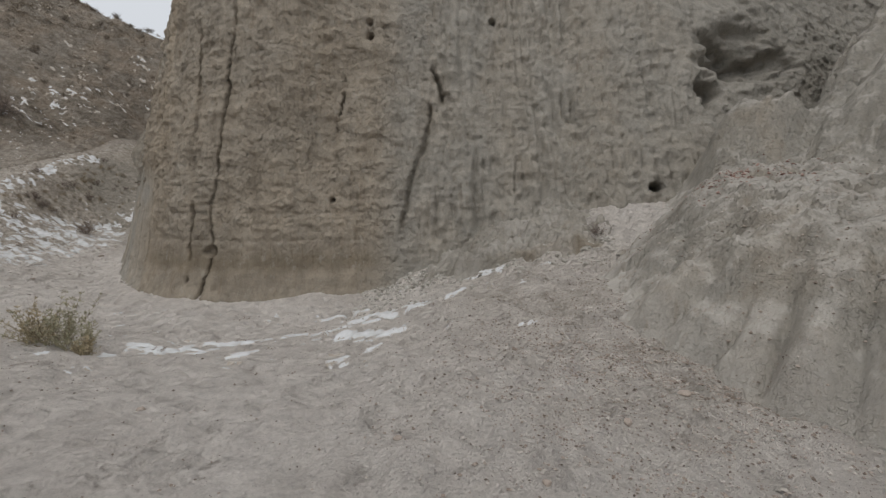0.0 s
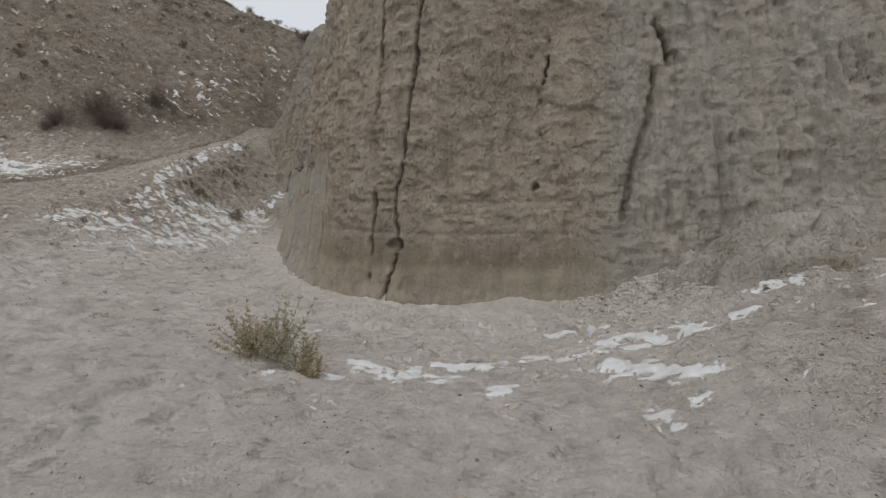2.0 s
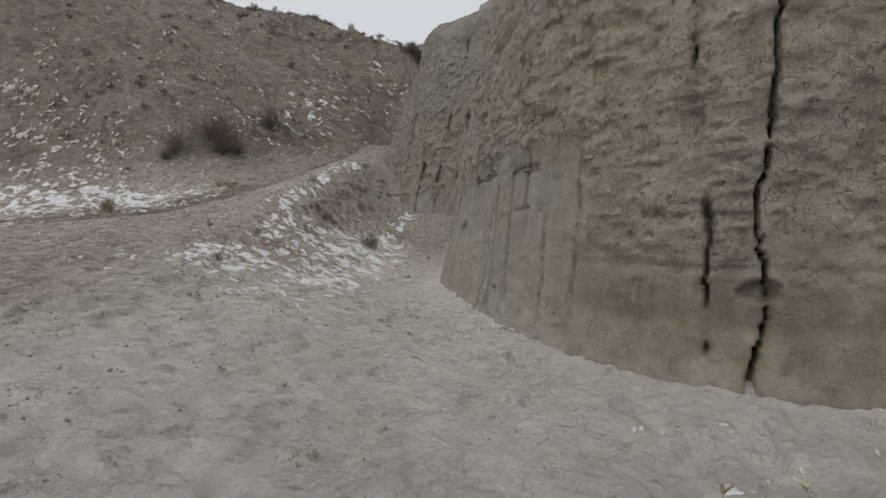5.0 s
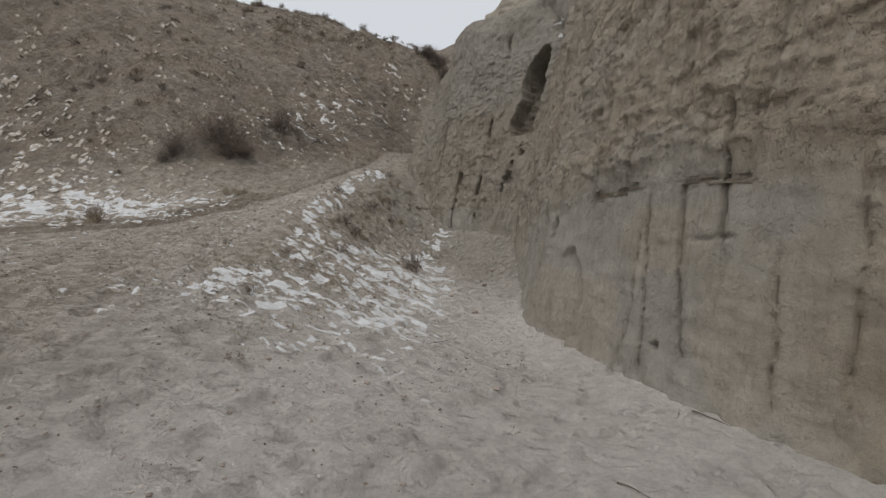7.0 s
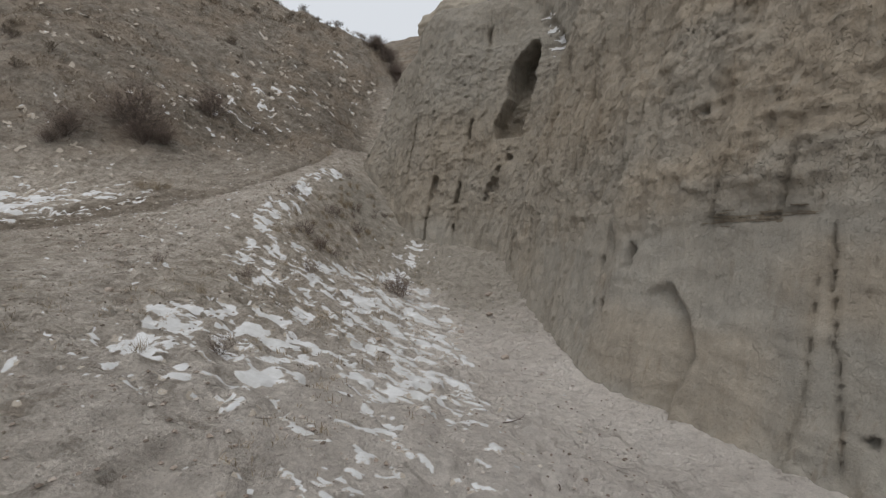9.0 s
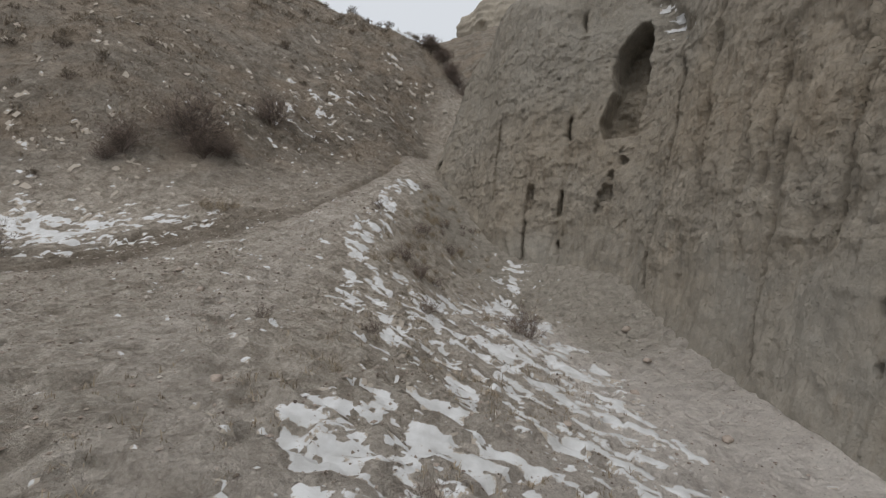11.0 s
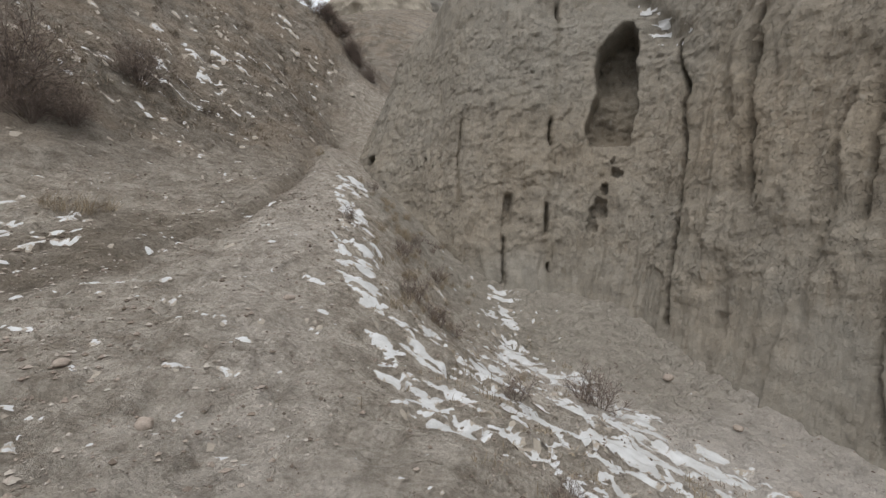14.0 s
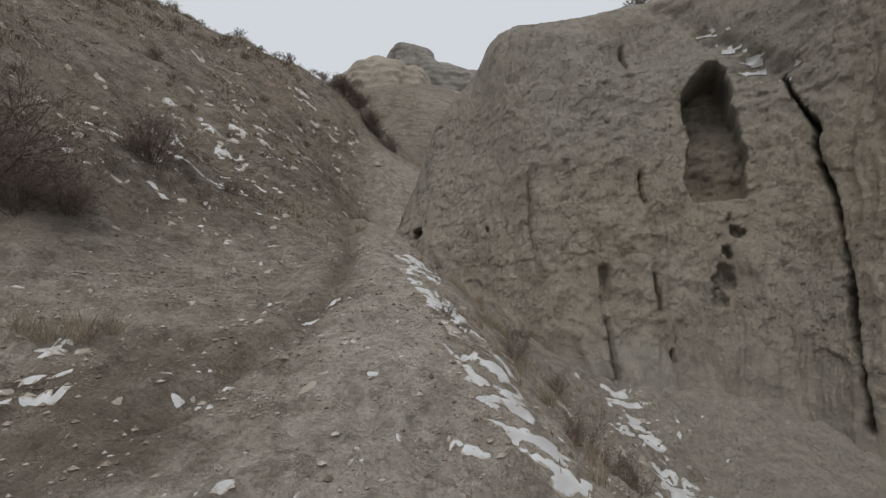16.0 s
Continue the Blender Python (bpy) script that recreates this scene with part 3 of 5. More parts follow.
smooth_low = np.clip(side * (1 - sstep(band_z - 0.25, band_z + 0.45, LV + 0.15 * vnoise(S / 0.3, LV / 0.3, 0, 91))) + front * (1 - sstep(0.6, 1.5, LV + 0.25 * fbm(S / 0.5, LV / 0.5, 0, 3, 46))) + 0.85 * west * (1 - sstep(low_line - 0.4, low_line + 0.6, LV + 0.2 * fbm(S / 0.4, LV / 0.4, 0, 3, 44))), 0, 1)

D = 0.12 * fbm(S / 2.4, LV / 2.6, 0, 3, 1) * (1 - 0.6 * smooth_low)
# spalled plates and scallops with broken edges
plates = fbm(S / 0.85, LV / 0.8, 0, 4, 71)
lens = fbm(S / 0.26 + 0.5 * vnoise(S / 0.6, LV / 0.6, 0, 73), LV / 0.15, 0, 3, 72)
grain = fbm(wide_x / 0.17, wide_y / 0.17, LV / 0.22, 3, 76)
scallop = np.where(west > 0.5, grain, lens)
pocks = fbm(wide_x / 0.11, wide_y / 0.11, LV / 0.10, 2, 74)
rough_share = np.clip(1 - 0.8 * smooth_low - 0.4 * flutes, 0.15, 1)
plate_size = 0.55 * front + 0.5 * side + 0.5 * west + 0.4 * flutes
D += rough_share * plate_size * (0.045 * (sstep(-0.05, 0.02, plates) - 0.5) + 0.026 * (sstep(0.10, 0.15, plates) + sstep(0.24, 0.28, plates)))
# scales with a lip hanging over a hollow, in three sizes, broken off here and there
scale_share = rough_share * (1 - 0.45 * columns_zone) * (1 - 0.4 * front) * (1 - 0.3 * side) * (1 - 0.5 * flutes) * (1 - 0.25 * dome)
for wide, high, lip, uneven, seed in ((0.5, 0.42, 0.03, 0.022, 181), (0.21, 0.17, 0.024, 0.017, 186), (0.10, 0.085, 0.014, 0.010, 191)):
    tilt, chance = scales(S, LV, wide, high, seed)
    broken = sstep(-0.25, 0.3, fbm(S / (2.5 * wide), LV / (2.5 * high), 0, 2, seed + 5))
    D += scale_share * (0.1 + 0.9 * broken) * (uneven * chance - lip * tilt * (0.5 + 0.5 * sstep(-0.3, 0.4, chance)))
D += rough_share * (0.012 * sstep(0.0, 0.1, scallop) + 0.012 * sstep(0.2, 0.27, scallop) + 0.022 * scallop + 0.016 * pocks - 0.03 * sstep(0.42, 0.55, pocks))
D += rough_share * 0.05 * fbm(wide_x / 0.6, wide_y / 0.6, LV / 0.7, 2, 79)
# rills running down the face
bend = 0.10 * vnoise(S / 0.6, LV / 0.8, 0, 79)
rill = ridged((S + bend) / 0.24, LV / 1.5, 0, 2, 80)
knuckle = sstep(-0.1, 0.35, vnoise((S + bend) / 0.13, LV / 0.34, 0, 83))
crease = np.abs(vnoise((S + bend) / 0.17, LV / 1.3, 0, 87)) ** 0.6
narrow = 0.035 * vnoise(S / 0.3, LV / 0.5, 0, 89)
pleat = np.abs(vnoise((S + narrow) / 0.14, LV / 0.7, 0, 90)) ** 0.6
clump = ridged(wide_x / 0.15, wide_y / 0.15, LV / 0.4, 3, 94)
patchy = 0.35 + 0.65 * sstep(-0.2, 0.3, fbm(S / 0.9, LV / 1.1, 0, 2, 85))
D += flutes * (0.07 * (crease - 0.5) + 0.03 * (rill - 0.1) + patchy * (0.13 * (pleat - 0.5) + 0.035 * knuckle) + 0.06 * clump) * sstep(0.3, 1.0, LV)
column = ridged((S + 1.5 * bend) / 0.85, LV / 5.0, 0, 2, 84)
groove = np.abs(vnoise((S + bend) / 0.38, LV / 3.0, 0, 88)) ** 0.6
D += columns_zone * (0.14 * column + 0.05 * rill + 0.2 * (groove - 0.5)) * sstep(1.0, 2.4, LV)
D += west * (1 - columns_zone) * (0.09 * column + 0.03 * rill) * sstep(1.2, 2.2, LV) * (1 - 0.7 * sstep(4.5, 6.5, LV))
D += west * smooth_low * (0.05 * column + 0.025 * rill + 0.02 * scallop)
D += (front * sstep(0.9, 1.4, LV) * 0.015 + side * (0.008 + 0.07 * sstep(band_z, band_z + 0.6, LV))) * rill
D += side * smooth_low * (0.02 * ridged(S / 0.9, LV / 4, 0, 2, 86) + 0.008 * scallop)
# upright slabs split off to different depths on the lower side wall and the columns
split = (S + 0.07 * fbm(S / 0.5, LV / 0.7, 0, 3, 97) + 0.03 * LV) / 0.36
slab_step = lattice(np.floor(split), 0 * S, 0 * S, 99)
D += (0.014 * side * smooth_low + 0.03 * columns_zone + 0.015 * front * (1 - smooth_low)) * slab_step
# the pitted foot of the wall
D += (side + front) * (1 - sstep(0.1, 0.5, LV + 0.2 * fbm(S / 0.4, LV / 0.4, 0, 3, 100))) * 0.045 * fbm(S / 0.12, LV / 0.2, 0, 3, 101)
# base course: a slightly proud lower bed and a groove over it
D += front * (0.035 * (1 - sstep(0.38, 0.55, LV + 0.05 * vnoise(S / 0.5, 0 * S, 0, 47))) - 0.02 * bell(LV, 1.02, 0.04) - 0.015 * bell(LV, 1.5, 0.03))
# the ragged bedding band of the side wall
teeth = sstep(0.15, 0.5, vnoise(S / 0.13, 0 * S + 2, 0, 93))
layer = vnoise(S / 0.5, LV / 0.018, 0, 96)
ragged = 0.25 + 0.75 * sstep(-0.15, 0.4, vnoise(S / 0.7, 0 * S, 0, 92))
D += side * ragged * ((-0.015 + 0.022 * layer) * bell(LV, band_z, 0.05) + 0.03 * sstep(band_z, band_z + 0.05, LV) * (1 - sstep(band_z + 0.2, band_z + 0.9, LV)))
D += side * ragged * -0.035 * teeth * sstep(band_z - 0.02, band_z + 0.04, LV) * (1 - sstep(band_z + 0.08, band_z + 0.36, LV + 0.12 * vnoise(S / 0.1, 0 * S, 0, 95)))

# front wall: the long cleft with its slab, cracks and holes
D += fissure([(-4.24, 8.2, -0.3), (-4.16, 8.25, 0.4), (-4.06, 8.3, 0.85), (-4.08, 8.43, 1.7), (-3.96, 8.53, 2.6), (-3.84, 8.68, 3.85), (-3.75, 8.8, 5.2), (-3.7, 9, 7.5)], 0.014, 0.3, 0.06, 60)
D += carve((-4.1, 8.3, 0.83), 0.17, 0.13, 0.14, 2, 0.3, 51)
D += fissure([(-4.5, 8.3, 0.3), (-4.47, 8.5, 1.45), (-4.54, 8.65, 2.15), (-4.49, 8.87, 3.55), (-4.5, 9.0, 5)], 0.022, 0.24, 0.08, 61) * sstep(-0.15, 0.2, vnoise(LV / 0.5, 0 * LV, 0, 62))
slab = sstep(0.0, 0.1, S - st(-4.12, 8.3, 1.5)) * (1 - sstep(0.3, 0.42, S - st(-4.12, 8.3, 1.5)))
D += slab * (0.05 * vnoise(S / 0.2, LV / 0.5, 0, 65) + 0.035 * layer * bell(LV, 1.6, 0.8)) * sstep(0.6, 1.0, LV)
D += fissure([(-1.95, 8.9, 2.5), (-1.95, 8.9, 3.15), (-1.85, 9.1, 4.0)], 0.02, 0.2, 0.08, 63) * sstep(-0.4, 0.0, vnoise(LV / 0.2, 0 * LV, 0, 67))
D += fissure([(0.05, 9.43, 3.6), (-0.14, 9.63, 4.3)], 0.05, 0.22, 0.1, 64)
D += fissure([(-0.75, 8.5, 1.2), (-0.6, 8.73, 1.85), (-0.27, 9.14, 3.0), (-0.3, 9.3, 3.6)], 0.03, 0.14, 0.08, 66)
D += carve((0.05, 9.43, 3.75), 0.12, 0.1, 0.14, 2, 0.4, 58)
for k, (place, w, h, d) in enumerate([((-1.98, 8.62, 1.72), 0.07, 0.06, 0.16), ((-1.41, 9.46, 4.88), 0.08, 0.10, 0.4), ((-1.38, 9.5, 5.15), 0.06, 0.06, 0.2), ((1.03, 10.28, 5.42), 0.08, 0.08, 0.35), ((3.58, 8.06, 1.93), 0.17, 0.08, 0.7), ((0.8, 8.2, 0.98), 0.26, 0.15, 0.4)]):
    D += carve(place, w, h, d, 2, 0.3, 150 + k)
D += carve((5.9, 9.5, 4.75), 1.3, 0.75, 0.8, 2, 0.6, 57, 0.9)
D += carve((5.5, 9.4, 4.4), 0.7, 0.5, 0.6, 2, 0.6, 156, 0.8)
D += carve((6.6, 9.7, 4.6), 0.6, 0.4, 0.4, 2, 0.6, 157, 0.8)
D += carve((4.95, 8.9, 3.75), 0.3, 0.4, 0.45, 2, 0.5, 59, 0.8)

# side wall: the arched scoop, cracks and drip lines
scoop = recess([(-8.35, 12.25, 0.0), (-8.25, 12.25, 0.7), (-8.0, 12.3, 1.3), (-7.85, 12.1, 1.5)], [(-7.86, 11.66, 0.0), (-7.83, 11.68, 0.3), (-7.68, 11.6, 0.75), (-7.68, 11.73, 1.1), (-7.76, 11.95, 1.4), (-7.8, 12.0, 1.55)], -0.3, 1.5, 0.02, 0.10, 97)
s_edge = np.interp(LV, [0.3, 0.75, 1.1, 1.4], [st(-7.83, 11.68, 0.3), st(-7.68, 11.6, 0.75), st(-7.68, 11.73, 1.1), st(-7.76, 11.95, 1.4)])
D += -0.24 * scoop * np.exp(-np.maximum(S - s_edge, 0) / 0.28)
for k, (places, w, d) in enumerate([
        ([(-6.7, 10.1, 0.45), (-6.73, 10.26, 0.95), (-6.7, 10.45, 1.6), (-6.61, 10.54, 2.2)], 0.05, 0.10),
        ([(-7.22, 10.8, 0.1), (-7.16, 10.8, 0.8), (-7.04, 10.9, 1.7)], 0.03, 0.06),
        ([(-7.0, 10.5, 0.2), (-6.99, 10.68, 1.1), (-6.9, 10.9, 2.1)], 0.035, 0.07),
        ([(-6.38, 10.04, 1.55), (-6.36, 10.15, 2.2), (-6.2, 10.3, 3.0)], 0.04, 0.12),
        ([(-7.5, 11.8, 2.1), (-7.3, 11.8, 2.9)], 0.03, 0.08), ([(-7.1, 11.3, 2.2), (-7.0, 11.3, 2.8)], 0.04, 0.12),
        ([(-5.75, 9.2, 0.3), (-5.6, 9.3, 2.2)], 0.025, 0.05), ([(-6.05, 9.6, 0.2), (-6.0, 9.7, 1.6)], 0.02, 0.05)]):
    D += fissure(places, 0.38 * w, 0.8 * d, 0.04, 100 + k, 2.0)
D += side * -0.045 * bell(LV, 1.62 + 0.03 * vnoise(S / 0.2, 0 * S, 0, 98), 0.022) * (1 - sstep(0.1, 0.55, np.abs(S - st(-6.45, 10.15, 1.62)) + 0.2 * vnoise(S / 0.1, 0 * S, 0, 99)))
for k, (place, w, h, d) in enumerate([((-8.33, 13.1, 1.6), 0.05, 0.12, 0.22), ((-8.18, 12.93, 1.95), 0.06, 0.16, 0.22), ((-8.06, 12.6, 1.68), 0.08, 0.2, 0.22), ((-8.37, 12.78, 1.1), 0.04, 0.1, 0.14), ((-8.44, 12.96, 1.05), 0.04, 0.07, 0.12), ((-9.1, 16.6, 1.45), 0.16, 0.22, 0.12), ((-7.5, 12.2, 3.35), 0.06, 0.06, 0.15), ((-6.95, 10.35, 0.5), 0.06, 0.04, 0.1)]):
    D += carve(place, w, h, d, 2, 0.6, 110 + k)

# the tall hollow, the pockets below it and the great cleft
hollow = recess([(-9.95, 19.6, 4.5), (-10.03, 19.73, 4.87), (-9.85, 19.8, 5.3), (-9.67, 19.92, 5.65), (-9.58, 20.15, 6.2), (-9.52, 20.25, 6.6), (-9.2, 20.3, 7.0), (-8.95, 20.2, 7.3)],
                [(-9.25, 19.25, 4.45), (-9.14, 19.25, 4.75), (-9.05, 19.36, 5.1), (-8.94, 19.5, 5.65), (-8.82, 19.8, 6.3), (-8.74, 20.0, 7.0), (-8.75, 20.1, 7.3)], 4.42, 7.28, 0.05, 0.06, 120)
deep = 0.75 + 0.3 * fbm(S / 0.5, LV / 0.45, 0, 3, 122) + 0.25 * sstep(5.0, 6.8, LV)
D += -hollow * deep * (0.55 + 0.45 * sstep(4.45, 4.8, LV))
for k, (place, w, h, d) in enumerate([((-9.53, 19.14, 3.9), 0.10, 0.11, 0.3), ((-9.6, 19.2, 4.12), 0.05, 0.05, 0.2), ((-9.79, 19.12, 3.55), 0.09, 0.11, 0.35), ((-9.95, 19.07, 3.2), 0.18, 0.26, 0.35), ((-10.1, 19.0, 2.85), 0.12, 0.2, 0.25), ((-14.4, 22.5, 4.42), 0.26, 0.17, 0.6), ((-13.3, 21.2, 4.3), 0.05, 0.05, 0.15), ((-10.9, 20.4, 6.2), 0.05, 0.05, 0.15)]):
    D += carve(place, w, h, 0.7 * d if k < 5 else d, 2, 0.8, 130 + k)
slot = recess([(-11.9, 19.2, 2.0), (-11.85, 19.4, 2.7), (-11.75, 19.55, 3.4)], [(-11.62, 19.1, 2.0), (-11.6, 19.35, 2.7), (-11.5, 19.55, 3.4)], 2.45, 3.5, 0.03, 0.07, 125)
D += -0.25 * slot * (0.4 + 0.6 * sstep(2.6, 3.3, LV))
D += fissure([(-9.45, 17.4, 1.3), (-9.36, 17.44, 1.6), (-9.23, 17.68, 2.3), (-9.07, 17.75, 2.95), (-8.85, 18.07, 3.95), (-8.6, 18.46, 5.05), (-8.39, 18.93, 6.1), (-8.3, 19.2, 6.6)], 0.034, 0.8, 0.08, 140, 4.0)
D += fissure([(-10.95, 18.9, 2.0), (-10.91, 19.14, 2.7), (-10.67, 19.67, 4.25), (-10.63, 19.85, 4.75), (-10.4, 20.3, 6.0), (-10.27, 20.63, 7.05), (-10.2, 20.9, 8.0)], 0.026, 0.3, 0.08, 141) * sstep(-0.5, -0.1, vnoise(LV / 0.6, 0 * LV, 0, 148))
D += fissure([(-11.79, 19.1, 1.7), (-11.75, 19.3, 2.6)], 0.022, 0.22, 0.06, 142)
D += fissure([(-8.7, 16.58, 3.2), (-8.31, 17.17, 5.3), (-8.2, 17.2, 6.4)], 0.045, 0.26, 0.05, 143)
D += fissure([(-8.86, 14.51, 0.5), (-8.66, 14.83, 1.55), (-8.22, 15.0, 3.55)], 0.02, 0.2, 0.06, 144)
D += fissure([(-8.22, 15.27, 3.0), (-8.0, 15.4, 4.8)], 0.03, 0.2, 0.04, 145)
D += fissure([(-8.1, 14.0, 2.2), (-8.0, 14.1, 4.2)], 0.035, 0.16, 0.05, 146)
D += fissure([(-12.6, 20.2, 3.2), (-12.45, 20.8, 5.3)], 0.03, 0.08, 0.10, 147)

# the gully over the great cleft, running back across the dome
GULLY = [(-8.38, 19.0, 6.2), (-8.45, 19.6, 7.0), (-8.6, 20.2, 7.7), (-8.85, 20.7, 8.4), (-9.1, 21.2, 9.2)]
gully_s = np.interp(LV, [p[2] for p in GULLY], [st(*p) for p in GULLY])
gully_off = S - gully_s + 0.12 * fbm(S / 0.4, LV / 0.4, 0, 3, 151)
in_gully = sstep(6.1, 6.7, LV) * (1 - sstep(8.9, 9.4, LV))
D += -0.3 * in_gully * bell(gully_off, 0.0, 0.22) * (1 + 0.4 * fbm(S / 0.2, LV / 0.2, 0, 3, 152))

fade = 1 - sstep(10.0, 10.6, LV)
D = D * fade + (1 - fade) * 0.25 * fbm(S / 2.0, LV / 1.5, 0, 3, 150)
depth_in = inset - D
CX, CY = bx + ca * depth_in, by + sa * depth_in
CZ = rise + np.where(LV > 0.3, 0.25 * D * batter, 0)
# the sheet closes behind, going down to the ground
CX, CY, CZ = (np.vstack([A, A[-1:]]) for A in (CX, CY, CZ))
CX[-1] += 3 * ca[-1]
CY[-1] += 3 * sa[-1]
CZ[-1] = -1.0

tan_share = 0.9 * front * sstep(0.9, 1.3, LV) * (1 - 0.5 * sstep(4.5, 6.5, LV)) * (0.85 + 0.35 * fbm(S / 1.2, LV / 1.5, 0, 3, 160))
tan_share += front * (1 - sstep(0.9, 1.3, LV)) * 0.72
tan_share += side * (0.04 + 0.5 * sstep(-0.2, 0.4, fbm(S / 1.1, LV / 0.8, 0, 3, 161) + 0.5 * sstep(st(-6.9, 10.6, 1.0), st(-6.2, 9.9, 1.0), S)) + 0.35 * sstep(band_z, band_z + 0.3, LV))
tan_share += 0.22 * columns_zone * sstep(2.5, 4.0, LV)
tan_share += west * (0.25 + 0.4 * fbm(S / 1.5, LV / 1.5, 0, 3, 162) + 0.2 * sstep(low_line - 0.1, low_line + 0.3, LV)) * (1 - 0.6 * sstep(3.5, 7.0, LV))
tan_share += flutes * (0.12 + 0.3 * fbm(S / 0.8, LV / 1.2, 0, 3, 164))
# damp, darker base beds of the front and the side wall's dark bedding band
stain_shade_share = front * (0.55 * bell(LV + 0.04 * vnoise(S / 0.4, 0 * S, 0, 163), 0.62, 0.17) + 0.35 * bell(LV, 0.75, 0.4) + 0.25 * (1 - sstep(0.2, 0.7, LV))) + side * ragged * 0.45 * bell(LV + 0.02 * layer, band_z + 0.02, 0.035)
# also darker along the cracks, mottled on the dome and upper columns
# the tall hollow's shade is painted into its colour
stain_shade_share += 0.5 * hollow + 0.4 * CRACK + (0.2 * dome + 0.12 * columns_zone * sstep(2.0, 3.5, LV)) * (1 + 0.8 * fbm(S / 0.7, LV / 0.9, 0, 3, 165))
tan_share, stain_shade_share = (np.vstack([A, A[-1:]]) for A in (np.clip(tan_share, 0, 1), np.clip(stain_shade_share, 0, 1)))
cliff = new("cliff", grid_mesh("cliff", CX, CY, CZ, flip=True, attributes={"tone": tan_share, "stain_shade": stain_shade_share, "rough": np.vstack([rough_share, rough_share[-1:]])}))
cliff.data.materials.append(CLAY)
tagged(cliff, "steep grey and tan clay cliff with rills, fissures and hollows", "cliff", kind="structure")

# scraps of snow caught in the gully over the cleft
bed = in_gully * bell(gully_off, 0.0, 0.22) * (1 - sstep(7.9, 8.4, LV))
caught = np.where(bed > 0.25, 0.8 * bed + 1.5 * fbm(S / 0.14, LV / 0.16, 0, 4, 153) - 0.98, -1)
cliff_snow = new("gully_snow", grid_mesh("gully_snow", CX[:-1] - 0.02 * ca, CY[:-1] - 0.02 * sa, CZ[:-1] + 0.01, keep=(caught[:-1, :-1] > 0), flip=True, attributes={"cover": caught + 0.3}))
cliff_snow.data.materials.append(SNOW)
tagged(cliff_snow, "scraps of snow caught in the gully above the cleft", "snow", kind="stuff")

# thin broken shards standing out along the bedding band
srng = np.random.default_rng(9)
SV, SF = [], []
band_cols = np.where((run_along > st(-5.7, 9.0, 2.2)) & (run_along < st(-8.1, 12.6, 2.0)))[0]
for _ in range(190):
    col = int(srng.choice(band_cols))
    if ragged[0, col] < srng.uniform(0.2, 1.0):
        continue
    z = band_z[0, col] + srng.normal(0.01, 0.035)
    row = int(np.argmin(np.abs(LV[:, 0] - z)))
    nxt = min(col + 3, CX.shape[1] - 1)
    along = np.array([CX[row, nxt] - CX[row, col], CY[row, nxt] - CY[row, col]])
    along = along / (np.hypot(*along) + 1e-9)
    out = -np.array([ca[row, col], sa[row, col]])
    c0 = np.array([CX[row, col], CY[row, col]])
    half, deep_out, thick = srng.uniform(0.04, 0.2), srng.uniform(0.004, 0.02), srng.uniform(0.003, 0.008)
    i = len(SV)
    tip = srng.uniform(-0.015, 0.015)
    for dz in (-thick, thick):
        for e, o in ((-1, -0.05), (1, -0.05), (srng.uniform(0.5, 0.95), deep_out), (srng.uniform(-0.95, -0.5), deep_out * srng.uniform(0.5, 1))):
            p = c0 + along * half * e + out * o
            SV.append((p[0], p[1], z + dz + tip * e))
    SF += [(i, i + 1, i + 2, i + 3), (i + 7, i + 6, i + 5, i + 4), (i + 1, i + 5, i + 6, i + 2), (i + 2, i + 6, i + 7, i + 3), (i + 3, i + 7, i + 4, i)]
shard_n = len(SV)
shards = new("bedding_shard", poly_mesh("bedding_shard", np.array(SV), np.array(SF), {"tone": np.full(shard_n, 0.6), "stain_shade": np.full(shard_n, 0.7), "rough": np.full(shard_n, 0.3)}, smooth=False))
shards.data.materials.append(CLAY)
shards.parent = cliff
tagged(shards, "thin dark shards of bedded clay", kind="stuff")

# ---- the rilled mound against the cliff ----
# its foot in plan, from the open side round to the gully under the cliff
MOUND_FOOT = [(9.0, 0.8), (4.6, 1.9), (3.3, 2.65), (2.8, 3.1), (2.57, 3.4), (2.35, 3.72), (2.14, 4.1), (1.98, 4.6), (1.92, 5.3), (2.02, 5.85), (2.45, 6.45), (3.0, 7.05), (3.7, 7.95), (4.0, 9.4)]


